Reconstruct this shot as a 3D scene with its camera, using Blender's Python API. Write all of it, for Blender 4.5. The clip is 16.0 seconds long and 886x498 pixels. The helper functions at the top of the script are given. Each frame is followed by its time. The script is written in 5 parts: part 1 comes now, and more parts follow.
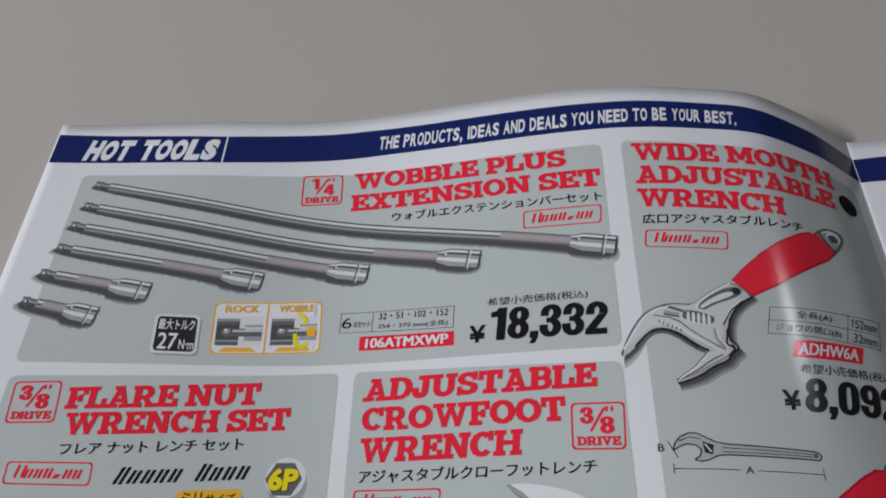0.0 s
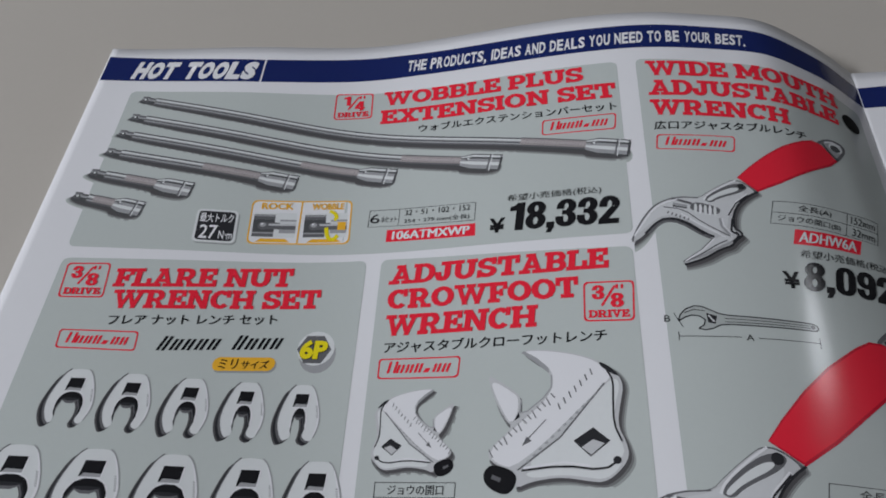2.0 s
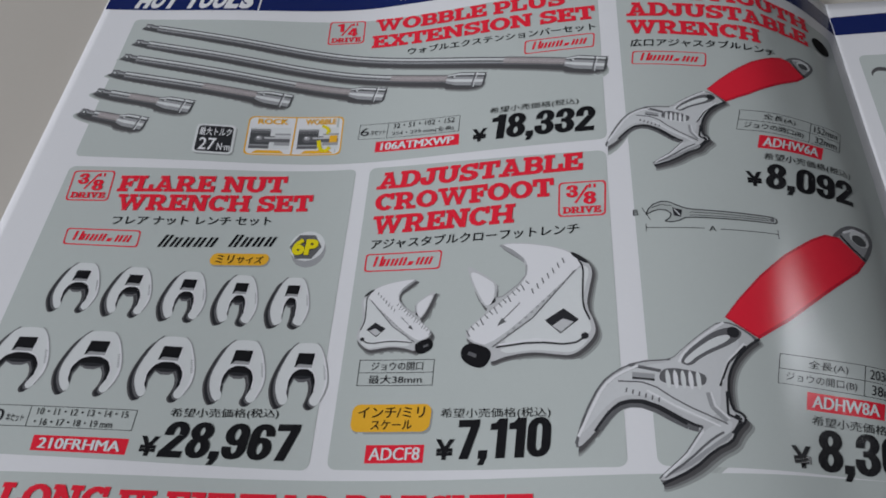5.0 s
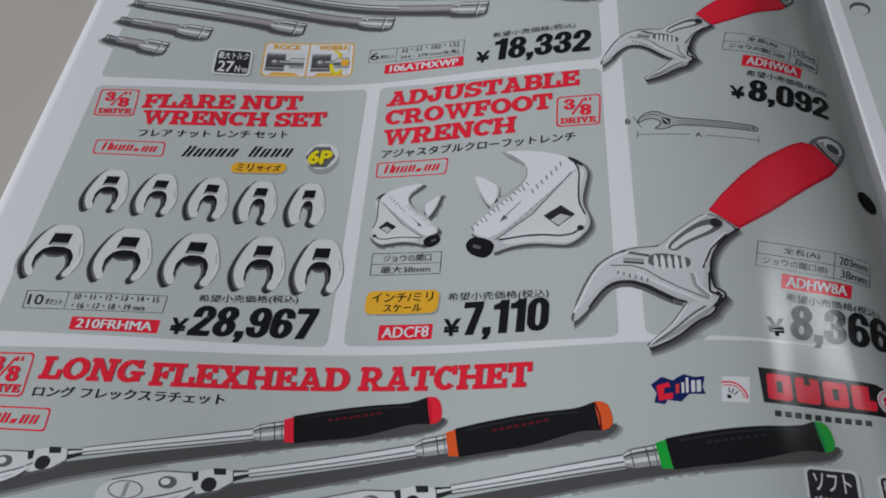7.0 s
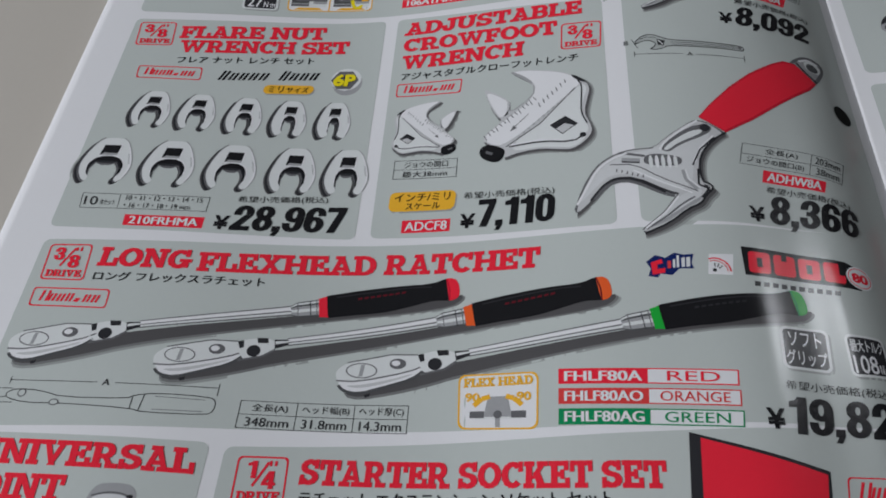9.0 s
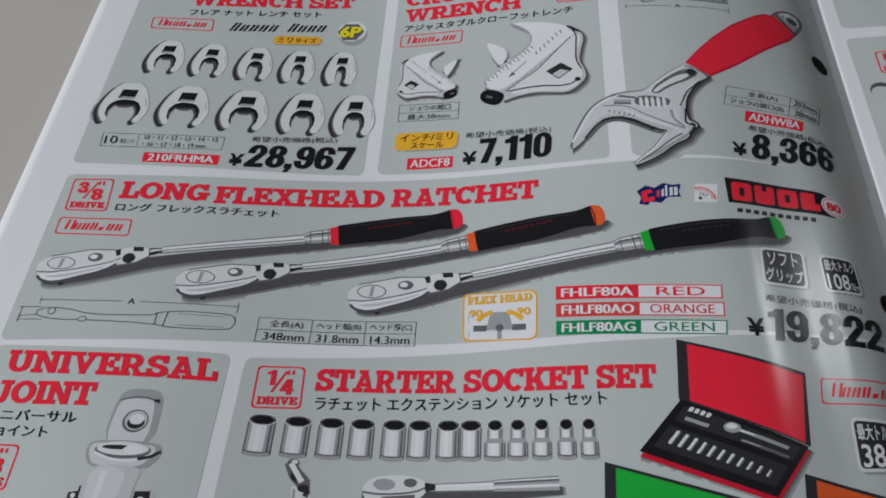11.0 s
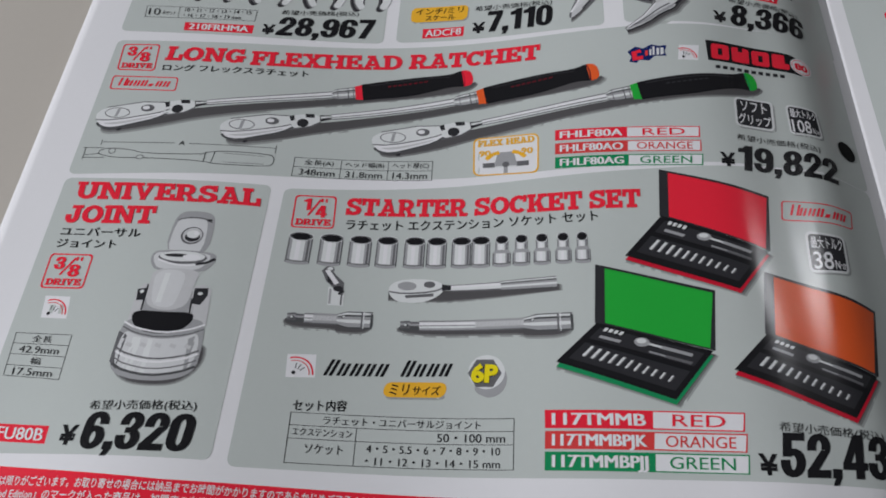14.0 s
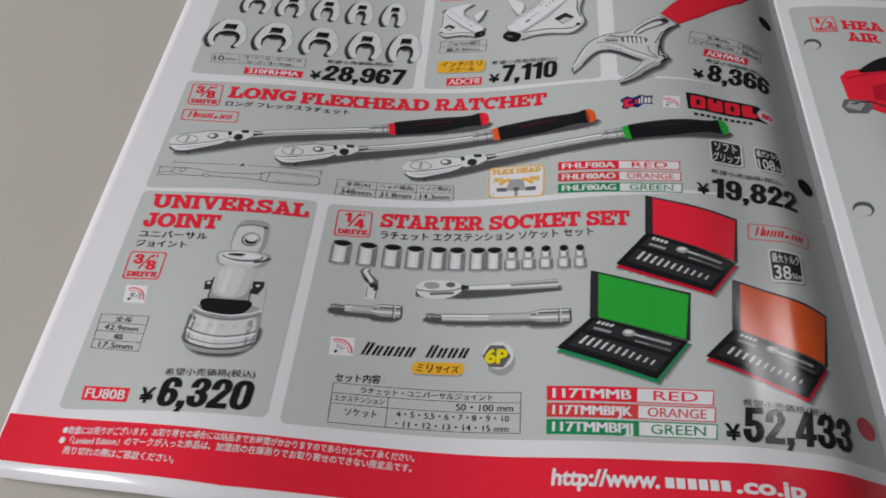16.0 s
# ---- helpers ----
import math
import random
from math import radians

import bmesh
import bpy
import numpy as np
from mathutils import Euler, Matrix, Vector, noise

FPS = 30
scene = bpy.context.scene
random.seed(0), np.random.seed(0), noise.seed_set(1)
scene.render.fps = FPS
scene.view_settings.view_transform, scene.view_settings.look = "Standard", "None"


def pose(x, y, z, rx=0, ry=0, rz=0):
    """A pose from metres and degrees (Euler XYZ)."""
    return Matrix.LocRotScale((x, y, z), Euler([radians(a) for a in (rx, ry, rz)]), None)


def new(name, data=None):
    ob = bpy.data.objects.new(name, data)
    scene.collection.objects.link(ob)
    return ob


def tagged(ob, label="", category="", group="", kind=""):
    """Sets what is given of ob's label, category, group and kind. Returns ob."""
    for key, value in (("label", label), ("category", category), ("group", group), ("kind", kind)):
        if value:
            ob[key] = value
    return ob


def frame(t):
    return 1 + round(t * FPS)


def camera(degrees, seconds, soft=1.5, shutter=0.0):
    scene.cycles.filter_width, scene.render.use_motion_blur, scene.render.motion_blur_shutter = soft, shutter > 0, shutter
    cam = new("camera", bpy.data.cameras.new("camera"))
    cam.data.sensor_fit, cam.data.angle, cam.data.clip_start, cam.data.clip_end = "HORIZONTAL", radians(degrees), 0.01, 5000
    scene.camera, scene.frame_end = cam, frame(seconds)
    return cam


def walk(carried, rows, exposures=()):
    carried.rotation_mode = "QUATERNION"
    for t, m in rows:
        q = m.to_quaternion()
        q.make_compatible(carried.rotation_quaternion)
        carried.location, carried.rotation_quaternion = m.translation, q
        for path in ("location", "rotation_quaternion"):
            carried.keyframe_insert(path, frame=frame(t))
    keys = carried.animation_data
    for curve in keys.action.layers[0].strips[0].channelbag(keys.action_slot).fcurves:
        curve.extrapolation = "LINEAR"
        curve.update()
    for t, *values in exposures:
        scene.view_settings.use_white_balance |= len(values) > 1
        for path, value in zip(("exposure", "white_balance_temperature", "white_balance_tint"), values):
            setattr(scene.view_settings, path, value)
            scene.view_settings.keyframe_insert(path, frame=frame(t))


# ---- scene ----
cam = camera(61.7, 16.0, soft=1.8, shutter=0.2)
PATH = [
    (0.0, -0.1108, 0.0063, 0.1595, 32.84, 0.59, 1.18),
    (0.5, -0.1106, -0.0003, 0.1505, 32.29, -0.15, 1.54),
    (1.0, -0.1042, -0.0081, 0.1525, 31.25, -0.10, 1.67),
    (1.5, -0.1039, -0.0152, 0.1485, 31.35, -0.29, 1.10),
    (2.0, -0.1115, -0.0257, 0.1533, 34.18, 0.90, 2.96),
    (2.5, -0.1091, -0.0278, 0.1514, 34.19, 1.04, 3.23),
    (3.0, -0.1087, -0.0344, 0.1508, 33.57, 1.21, 3.59),
    (5.5, -0.1045, -0.0539, 0.1491, 33.49, 0.90, 3.43),
    (6.0, -0.1052, -0.0599, 0.1483, 33.26, 0.77, 3.30),
    (6.5, -0.1059, -0.0667, 0.1489, 33.22, 0.57, 3.28),
    (7.0, -0.1068, -0.0758, 0.1497, 32.85, 0.32, 3.47),
    (7.5, -0.1074, -0.0830, 0.1512, 32.50, 0.28, 3.31),
    (8.0, -0.1066, -0.0915, 0.1526, 32.49, 0.35, 3.11),
    (8.5, -0.1085, -0.0993, 0.1529, 32.57, 0.42, 3.28),
    (9.0, -0.1095, -0.1060, 0.1532, 32.40, 0.24, 3.40),
    (11.5, -0.1142, -0.1325, 0.1554, 32.09, -0.80, 2.89),
    (12.0, -0.1154, -0.1396, 0.1572, 32.00, -0.91, 2.93),
    (12.5, -0.1154, -0.1464, 0.1572, 31.99, -1.11, 2.84),
    (13.0, -0.1105, -0.1526, 0.1580, 31.69, -0.97, 2.66),
    (13.5, -0.1135, -0.1604, 0.1588, 31.34, -1.12, 2.76),
    (14.0, -0.1154, -0.1664, 0.1598, 29.33, -1.14, 3.00),
    (14.5, -0.1211, -0.1761, 0.1640, 30.14, -1.32, 3.15),
    (15.0, -0.1297, -0.1873, 0.1712, 31.56, -1.32, 4.25),
    (15.5, -0.1318, -0.1999, 0.1784, 33.56, -1.60, 4.96),
    (16.0, -0.1196, -0.1979, 0.1800, 34.37, -1.96, 4.33),
]
walk(cam, [(row[0], pose(*row[1:])) for row in PATH], exposures=((0.0, 0.1, 6500, 10), (1.0, 0.0, 6450, 9), (5.5, 0.0, 6500, 9), (9.0, 0.03, 6500, 8), (12.5, 0.08, 6500, 8), (13.5, 0.08, 6550, 9), (14.5, 0.2, 6750, 10), (16.0, 0.17, 6900, 11)))

# ---- light: a closed grey room, unseen and added, with two ceiling lamps ----
TABLE_Z = -0.0078
CEILING = 1.62
world = bpy.data.worlds.new("room_air")
world.use_nodes = True
world.node_tree.nodes["Background"].inputs[0].default_value = (0.8, 0.9, 1.0, 1)
world.node_tree.nodes["Background"].inputs[1].default_value = 0.02
scene.world = world


def area(name, x, y, sx, sy, watts, colour):
    lamp = bpy.data.lights.new(name, "AREA")
    lamp.shape, lamp.size, lamp.size_y, lamp.energy, lamp.color = "RECTANGLE", sx, sy, watts, colour
    ob = new(name, lamp)
    ob.location = (x, y, CEILING - 0.06)
    return ob


# Unseen: the first set from the page's glare, the second added to light from left.
LAMPS = [(1.22, 0.86, 0.22, 0.3, 3.2), (-2.3, -0.45, 0.55, 0.9, 93.0)]
for lx, ly, sx, sy, watts in LAMPS:
    area("unseen_lamp_light", lx, ly, sx, sy, watts, (0.95, 0.97, 1.04))


# ---- materials ----
def ink(name, rgb, rough=0.165, spread=0.05, metal=0.0, spec=0.33, scale=900.0, bump=0.02):
    m = bpy.data.materials.new(name)
    m.use_nodes = True
    n, l = m.node_tree.nodes, m.node_tree.links
    b = n["Principled BSDF"]
    b.inputs["Metallic"].default_value, b.inputs["Specular IOR Level"].default_value = metal, spec
    co = n.new("ShaderNodeTexCoord")
    fine, broad = n.new("ShaderNodeTexNoise"), n.new("ShaderNodeTexNoise")
    fine.inputs["Scale"].default_value, broad.inputs["Scale"].default_value = scale, scale / 45
    fine.inputs["Detail"].default_value = 3
    for t in (fine, broad):
        l.new(co.outputs["Object"], t.inputs["Vector"])
    mix = n.new("ShaderNodeMix")
    mix.data_type = "RGBA"
    mix.inputs[6].default_value = (*[c * (1 - spread) for c in rgb], 1)
    mix.inputs[7].default_value = (*[min(1, c * (1 + spread)) for c in rgb], 1)
    add = n.new("ShaderNodeMath")
    add.operation = "MULTIPLY_ADD"
    l.new(fine.outputs[0], add.inputs[0])
    add.inputs[1].default_value = 0.5
    half = n.new("ShaderNodeMath")
    half.operation = "MULTIPLY"
    half.inputs[1].default_value = 0.5
    l.new(broad.outputs[0], half.inputs[0])
    l.new(half.outputs[0], add.inputs[2])
    l.new(add.outputs[0], mix.inputs[0])
    l.new(mix.outputs[2], b.inputs["Base Color"])
    ro = n.new("ShaderNodeMath")
    ro.operation = "MULTIPLY_ADD"
    l.new(broad.outputs[0], ro.inputs[0])
    ro.inputs[1].default_value, ro.inputs[2].default_value = 0.08, rough - 0.04
    l.new(ro.outputs[0], b.inputs["Roughness"])
    bu = n.new("ShaderNodeBump")
    bu.inputs["Strength"].default_value, bu.inputs["Distance"].default_value = bump, 0.001
    l.new(fine.outputs[0], bu.inputs["Height"])
    l.new(bu.outputs[0], b.inputs["Normal"])
    return m


PAPER = ink("coated_paper", (0.80, 0.80, 0.82), spread=0.02)
GREY = ink("grey_panel_ink", (0.535, 0.575, 0.555), spread=0.03)
SHADE = ink("halftone_grey_ink", (0.33, 0.35, 0.34))
DARKSHADE = ink("dark_halftone_ink", (0.085, 0.088, 0.092))
SOFTSHADE = ink("pale_halftone_ink", (0.44, 0.47, 0.455))
FAINTSHADE = ink("faint_halftone_ink", (0.495, 0.53, 0.51))
MIDSHADE = ink("mid_halftone_ink", (0.19, 0.195, 0.195))
DEEPSHADE = ink("deep_halftone_and_rim_shade", (0.095, 0.092, 0.095))
RED = ink("red_ink", (0.86, 0.026, 0.052))
CRIMSON = ink("deep_red_ink", (0.58, 0.014, 0.036))
MAROON = ink("dark_red_ink", (0.13, 0.012, 0.02))
NAVY = ink("navy_ink", (0.012, 0.022, 0.12))
BLACK = ink("black_ink", (0.014, 0.014, 0.016))
CHAR = ink("charcoal_ink", (0.032, 0.032, 0.036))
WHITE = ink("white_unprinted_paper", (0.80, 0.80, 0.82), spread=0.02)
SILVER = ink("pale_silver_ink", (0.72, 0.74, 0.74), spread=0.06)
CHROME = ink("silver_ink", (0.36, 0.365, 0.375), spread=0.1)
PEWTER = ink("pewter_ink", (0.56, 0.565, 0.575), spread=0.1)
BRIGHT = ink("bright_metal_ink", (0.64, 0.65, 0.66), spread=0.08)
STEEL = ink("steel_grey_ink", (0.14, 0.14, 0.148), spread=0.12)
MAUVE = ink("warm_grey_ink", (0.38, 0.345, 0.345), spread=0.08)
ROSE = ink("pale_warm_grey_ink", (0.47, 0.425, 0.425), spread=0.1)
YELLOW = ink("yellow_ink", (0.86, 0.72, 0.02))
AMBER = ink("amber_ink", (0.88, 0.47, 0.04))
GREEN = ink("label_green_ink", (0.012, 0.27, 0.10))
LIME = ink("bright_green_ink", (0.02, 0.42, 0.05))
ORANGE = ink("orange_ink", (0.82, 0.12, 0.03))
SALMON = ink("light_red_ink", (0.72, 0.06, 0.06))
HOLE = ink("hole_shadow", (0.012, 0.012, 0.012), rough=0.85, spec=0.08)
TABLETOP = ink("matt_table_laminate", (0.515, 0.48, 0.43), rough=0.55, spread=0.025, scale=500.0, bump=0.03)
WALL = ink("added_room_grey", (0.3, 0.3, 0.3), rough=0.8, spread=0.03, scale=40.0, bump=0.05)
LAMPBODY = ink("lamp_housing", (0.8, 0.8, 0.8), rough=0.5)


# ---- shape of the open catalogue, in millimetres: heights over the sheet ----
XK = np.array([-250, -215, -180, -145, -110, -80, -60, -45, -32, -22, -13, -6, 0.0])
YK = np.array([-150, -75, 0, 75, 150.0])
RISE = np.array([
    (-5.8, -2.8, 4.0, 2.9, 1.6, 5.7, 7.6, 8.7, 7.7, 5.2, 0.6, -3.1, -6.4),
    (-5.6, -3.3, -0.7, -2.0, -0.1, 5.7, 7.9, 8.7, 7.0, 5.7, 1.3, -2.7, -5.8),
    (-5.6, -4.6, -4.3, -4.6, -0.7, 5.8, 9.2, 9.6, 7.9, 6.4, 2.3, -1.9, -5.1),
    (-5.9, -5.5, -5.5, -4.8, 1.9, 8.2, 11.3, 11.8, 10.6, 7.6, 3.8, -0.8, -4.4),
    (-6.3, -6.3, -4.6, -3.6, 4.1, 11.5, 14.1, 14.2, 13.1, 9.2, 4.7, 0.4, -3.6)])


def bend(k):
    n = len(k)
    a, b = np.eye(n), np.zeros((n, n))
    for i in range(1, n - 1):
        p, q = k[i] - k[i - 1], k[i + 1] - k[i]
        a[i, i - 1:i + 2] = p / 6, (p + q) / 3, q / 6
        b[i, i - 1:i + 2] = 1 / p, -1 / p - 1 / q, 1 / q
    return np.linalg.solve(a, b)


def weights(k, m, x):
    i = np.clip(np.searchsorted(k, x) - 1, 0, len(k) - 2)
    step = k[i + 1] - k[i]
    b = np.clip((x - k[i]) / step, -0.5, 1.5)
    a, r = 1 - b, np.arange(len(x))
    w = np.zeros((len(x), len(k)))
    w[r, i] += a
    w[r, i + 1] += b
    return w + ((a ** 3 - a) * step ** 2 / 6)[:, None] * m[i] + ((b ** 3 - b) * step ** 2 / 6)[:, None] * m[i + 1]


BX, BY = bend(XK), bend(YK)


def height(x, y):
    x, y = np.asarray(x, float), np.asarray(y, float)
    rows = weights(YK, BY, y)
    z = np.einsum("nj,ji,ni->n", rows, RISE, weights(XK, BX, -np.abs(x)))
    fold = rows @ RISE[:, -1]
    # the facing page bulges less, least of all at its top
    return np.where(x > 0, fold + (z - fold) * (0.36 - 0.0019 * y), z)


def top_edge(x):
    """The sheet's upper edge sinks a little towards the fold."""
    return 156.2 - 6.8 * np.clip(1 - abs(x) / 130, 0, 1) ** 1.3


def bottom_edge(x):
    return -149.2 - 4.6 * np.clip((230 - abs(x)) / 60, 0, 1) + 7 * np.clip(1 - abs(x) / 110, 0, 1)


# ---- helpers for parts and for printed matter ----
def link(name, bm, mats, parent=None, label=""):
    me = bpy.data.meshes.new(name)
    bm.to_mesh(me)
    bm.free()
    for m in mats:
        me.materials.append(m)
    ob = new(name, me)
    ob.parent = parent
    if label:
        ob["label"] = label
    return ob


def box(bm, x0, x1, y0, y1, z0, z1):
    made = bmesh.ops.create_cube(bm, size=1, matrix=Matrix.LocRotScale(((x0 + x1) / 2, (y0 + y1) / 2, (z0 + z1) / 2), None, (x1 - x0, y1 - y0, z1 - z0)))
    return made["verts"]


GLYPHS = {}


def glyphs(body, bold):
    if (body, bold) not in GLYPHS:
        c = bpy.data.curves.new("lettering", "FONT")
        c.body, c.offset, c.resolution_u = body, bold, 3
        ob = new("lettering", c)
        dg = bpy.context.evaluated_depsgraph_get()
        dg.update()
        me = bpy.data.meshes.new_from_object(ob.evaluated_get(dg))
        co = np.array([v.co[:2] for v in me.vertices]) if len(me.vertices) else np.zeros((0, 2))
        GLYPHS[body, bold] = co, [tuple(p.vertices) for p in me.polygons]
        bpy.data.objects.remove(ob)
        bpy.data.curves.remove(c)
        bpy.data.meshes.remove(me)
    return GLYPHS[body, bold]


# ---- letterforms: slab capitals and heavy figures, each a width and shapes in a box one high ----
def bar(x0, y0, x1, y1):
    return [[(x0, y0), (x1, y0), (x1, y1), (x0, y1)]]


def bow(cx, cy, rx, ry, a0, a1, wx, wy):
    """Part of an oval stroke, wx wide at its sides and wy at its top and foot."""
    n = max(3, round((a1 - a0) / 22))
    way = [radians(a0 + (a1 - a0) * i / n) for i in range(n + 1)]
    out = [(cx + rx * math.cos(t), cy + ry * math.sin(t)) for t in way]
    inn = [(cx + (rx - wx) * math.cos(t), cy + (ry - wy) * math.sin(t)) for t in way]
    return [[out[i], out[i + 1], inn[i + 1], inn[i]] for i in range(n)]


def slant(x0, y0, x1, y1, w):
    return [[(x0, y0), (x0 + w, y0), (x1 + w, y1), (x1, y1)]]


STEM = bar(.09, 0, .30, 1)
CAP, FOOT = bar(0, .85, .39, 1), bar(0, 0, .39, .15)
LETTER = {}
LETTER["A"] = .98, slant(.11, .1, .37, 1, .21) + slant(.66, .1, .40, 1, .21) + bar(.28, .26, .70, .40) + bar(0, 0, .42, .15) + bar(.56, 0, .98, .15) + bar(.25, .86, .6, 1)
LETTER["B"] = .84, STEM + bar(0, .85, .5, 1) + bar(0, 0, .52, .15) + bar(.2, .43, .5, .57) + bow(.5, .72, .30, .28, -90, 90, .2, .15) + bow(.52, .29, .32, .29, -90, 90, .21, .15)
LETTER["C"] = .88, bow(.45, .5, .45, .5, 45, 318, .22, .16) + bar(.71, .64, .84, 1)
LETTER["D"] = .92, STEM + bar(0, .85, .46, 1) + bar(0, 0, .46, .15) + bow(.46, .5, .46, .5, -90, 90, .22, .15)
LETTER["E"] = .81, STEM + bar(0, .85, .76, 1) + bar(0, 0, .81, .15) + bar(.2, .43, .55, .57) + bar(.62, .67, .76, 1) + bar(.67, 0, .81, .35) + bar(.47, .34, .58, .66)
LETTER["F"] = .77, STEM + bar(0, .85, .77, 1) + bar(0, 0, .45, .15) + bar(.2, .41, .56, .55) + bar(.63, .66, .77, 1) + bar(.48, .32, .59, .64)
LETTER["G"] = .98, bow(.46, .5, .46, .5, 45, 330, .22, .16) + bar(.68, .06, .88, .46) + bar(.52, .36, .98, .49) + bar(.72, .65, .85, 1)
LETTER["H"] = 1.02, STEM + CAP + FOOT + bar(.72, 0, .93, 1) + bar(.63, .85, 1.02, 1) + bar(.63, 0, 1.02, .15) + bar(.2, .43, .8, .57)
LETTER["I"] = .39, STEM + CAP + FOOT
LETTER["J"] = .70, bar(.39, .3, .6, 1) + bar(.22, .85, .7, 1) + bow(.3, .31, .3, .31, 180, 360, .21, .16) + bar(0, .27, .21, .45)
LETTER["K"] = 1.0, STEM + CAP + FOOT + slant(.28, .36, .62, .92, .25) + slant(.62, .08, .38, .56, .25) + bar(.55, .85, .97, 1) + bar(.54, 0, 1.0, .15)
LETTER["L"] = .78, STEM + bar(0, .85, .42, 1) + bar(0, 0, .78, .15) + bar(.64, 0, .78, .42)
LETTER["M"] = 1.2, bar(.1, 0, .29, 1) + bar(.91, 0, 1.1, 1) + bar(0, .85, .3, 1) + bar(.9, .85, 1.2, 1) + bar(0, 0, .4, .15) + bar(.8, 0, 1.2, .15) + slant(.14, 1, .48, .2, .24) + slant(.82, 1, .48, .2, .24)
LETTER["N"] = 1.02, bar(.1, 0, .28, 1) + bar(0, .85, .3, 1) + bar(0, 0, .4, .15) + bar(.74, 0, .92, 1) + bar(.62, .85, 1.02, 1) + slant(.1, 1, .66, 0, .26)
LETTER["O"] = .96, bow(.48, .5, .48, .5, 0, 360, .22, .16)
LETTER["P"] = .82, STEM + bar(0, .85, .5, 1) + bar(0, 0, .45, .15) + bar(.2, .35, .5, .5) + bow(.49, .675, .33, .325, -90, 90, .21, .15)
LETTER["R"] = .97, STEM + bar(0, .85, .5, 1) + FOOT + bar(.2, .38, .5, .53) + bow(.49, .69, .33, .31, -90, 90, .21, .15) + slant(.62, .08, .38, .48, .23) + bar(.58, 0, .97, .15)
LETTER["S"] = .80, bow(.40, .715, .38, .285, 25, 270, .21, .15) + bow(.40, .285, .40, .285, -155, 90, .22, .15) + bar(.62, .66, .75, 1) + bar(.03, 0, .16, .36)
LETTER["T"] = .88, bar(0, .85, .88, 1) + bar(.33, 0, .55, 1) + bar(.2, 0, .68, .15) + bar(0, .62, .13, 1) + bar(.75, .62, .88, 1)
LETTER["U"] = .98, bar(.09, .35, .3, 1) + bar(.68, .35, .89, 1) + bar(0, .85, .4, 1) + bar(.58, .85, .98, 1) + bow(.49, .36, .4, .36, 180, 360, .21, .16)
LETTER["V"] = .98, slant(.09, .95, .39, 0, .22) + slant(.67, .95, .37, 0, .22) + bar(0, .85, .42, 1) + bar(.56, .85, .98, 1)
LETTER["W"] = 1.42, slant(.09, .95, .33, 0, .21) + slant(.62, .95, .34, 0, .19) + slant(.61, .95, .88, 0, .19) + slant(1.12, .95, .88, 0, .21) + bar(0, .85, .4, 1) + bar(1.02, .85, 1.42, 1) + bar(.54, .86, .88, 1)
LETTER["X"] = 1.0, slant(.08, .95, .66, .05, .26) + slant(.66, .95, .08, .05, .26) + bar(0, .85, .43, 1) + bar(.57, .85, 1, 1) + bar(0, 0, .43, .15) + bar(.57, 0, 1, .15)
FIGURE = {}
FIGURE["0"] = .57, bow(.285, .71, .285, .29, 0, 180, .205, .15) + bow(.285, .29, .285, .29, 180, 360, .205, .15) + bar(0, .29, .205, .71) + bar(.365, .29, .57, .71)
FIGURE["1"] = .43, bar(.19, 0, .41, 1) + [[(0, .72), (.22, .72), (.24, 1), (.2, 1), (.13, .9), (0, .87)]]
FIGURE["2"] = .56, bow(.28, .71, .28, .29, -25, 180, .205, .15) + bar(0, .61, .205, .72) + [[(.33, .62), (.535, .585), (.26, .15), (0, .15)]] + bar(0, 0, .55, .17)
FIGURE["3"] = .56, bow(.275, .735, .27, .265, -80, 180, .2, .145) + bow(.275, .285, .285, .285, -180, 80, .205, .15) + bar(.17, .44, .36, .58) + bar(.005, .65, .2, .745) + bar(-.01, .275, .195, .37)
FIGURE["4"] = .60, bar(.31, 0, .51, 1) + slant(0, .34, .25, 1, .2) + bar(0, .2, .6, .36)
FIGURE["5"] = .56, bar(.05, .83, .53, 1) + bar(.03, .46, .22, 1) + bow(.275, .32, .285, .32, -180, 120, .205, .15) + bar(-.01, .29, .19, .38)
FIGURE["6"] = .57, bow(.285, .71, .285, .29, 0, 180, .205, .15) + bar(0, .3, .205, .72) + bow(.285, .31, .285, .31, 0, 360, .205, .145) + bar(.37, .66, .57, .725)
FIGURE["7"] = .54, bar(0, .82, .54, 1) + slant(.1, 0, .32, .84, .22)
FIGURE["8"] = .57, bow(.285, .735, .27, .265, 0, 360, .2, .14) + bow(.285, .29, .285, .29, 0, 360, .205, .145)
FIGURE["9"] = .57, bow(.285, .29, .285, .29, 180, 360, .205, .15) + bar(.365, .28, .57, .7) + bow(.285, .69, .285, .31, 0, 360, .205, .145) + bar(0, .275, .2, .34)
FIGURE[","] = .21, bar(0, 0, .21, .2) + [[(.08, .02), (.21, .02), (.13, -.16), (0, -.16)]]


def mixed(a, b, t):
    return (a[0] + (b[0] - a[0]) * t, a[1] + (b[1] - a[1]) * t)


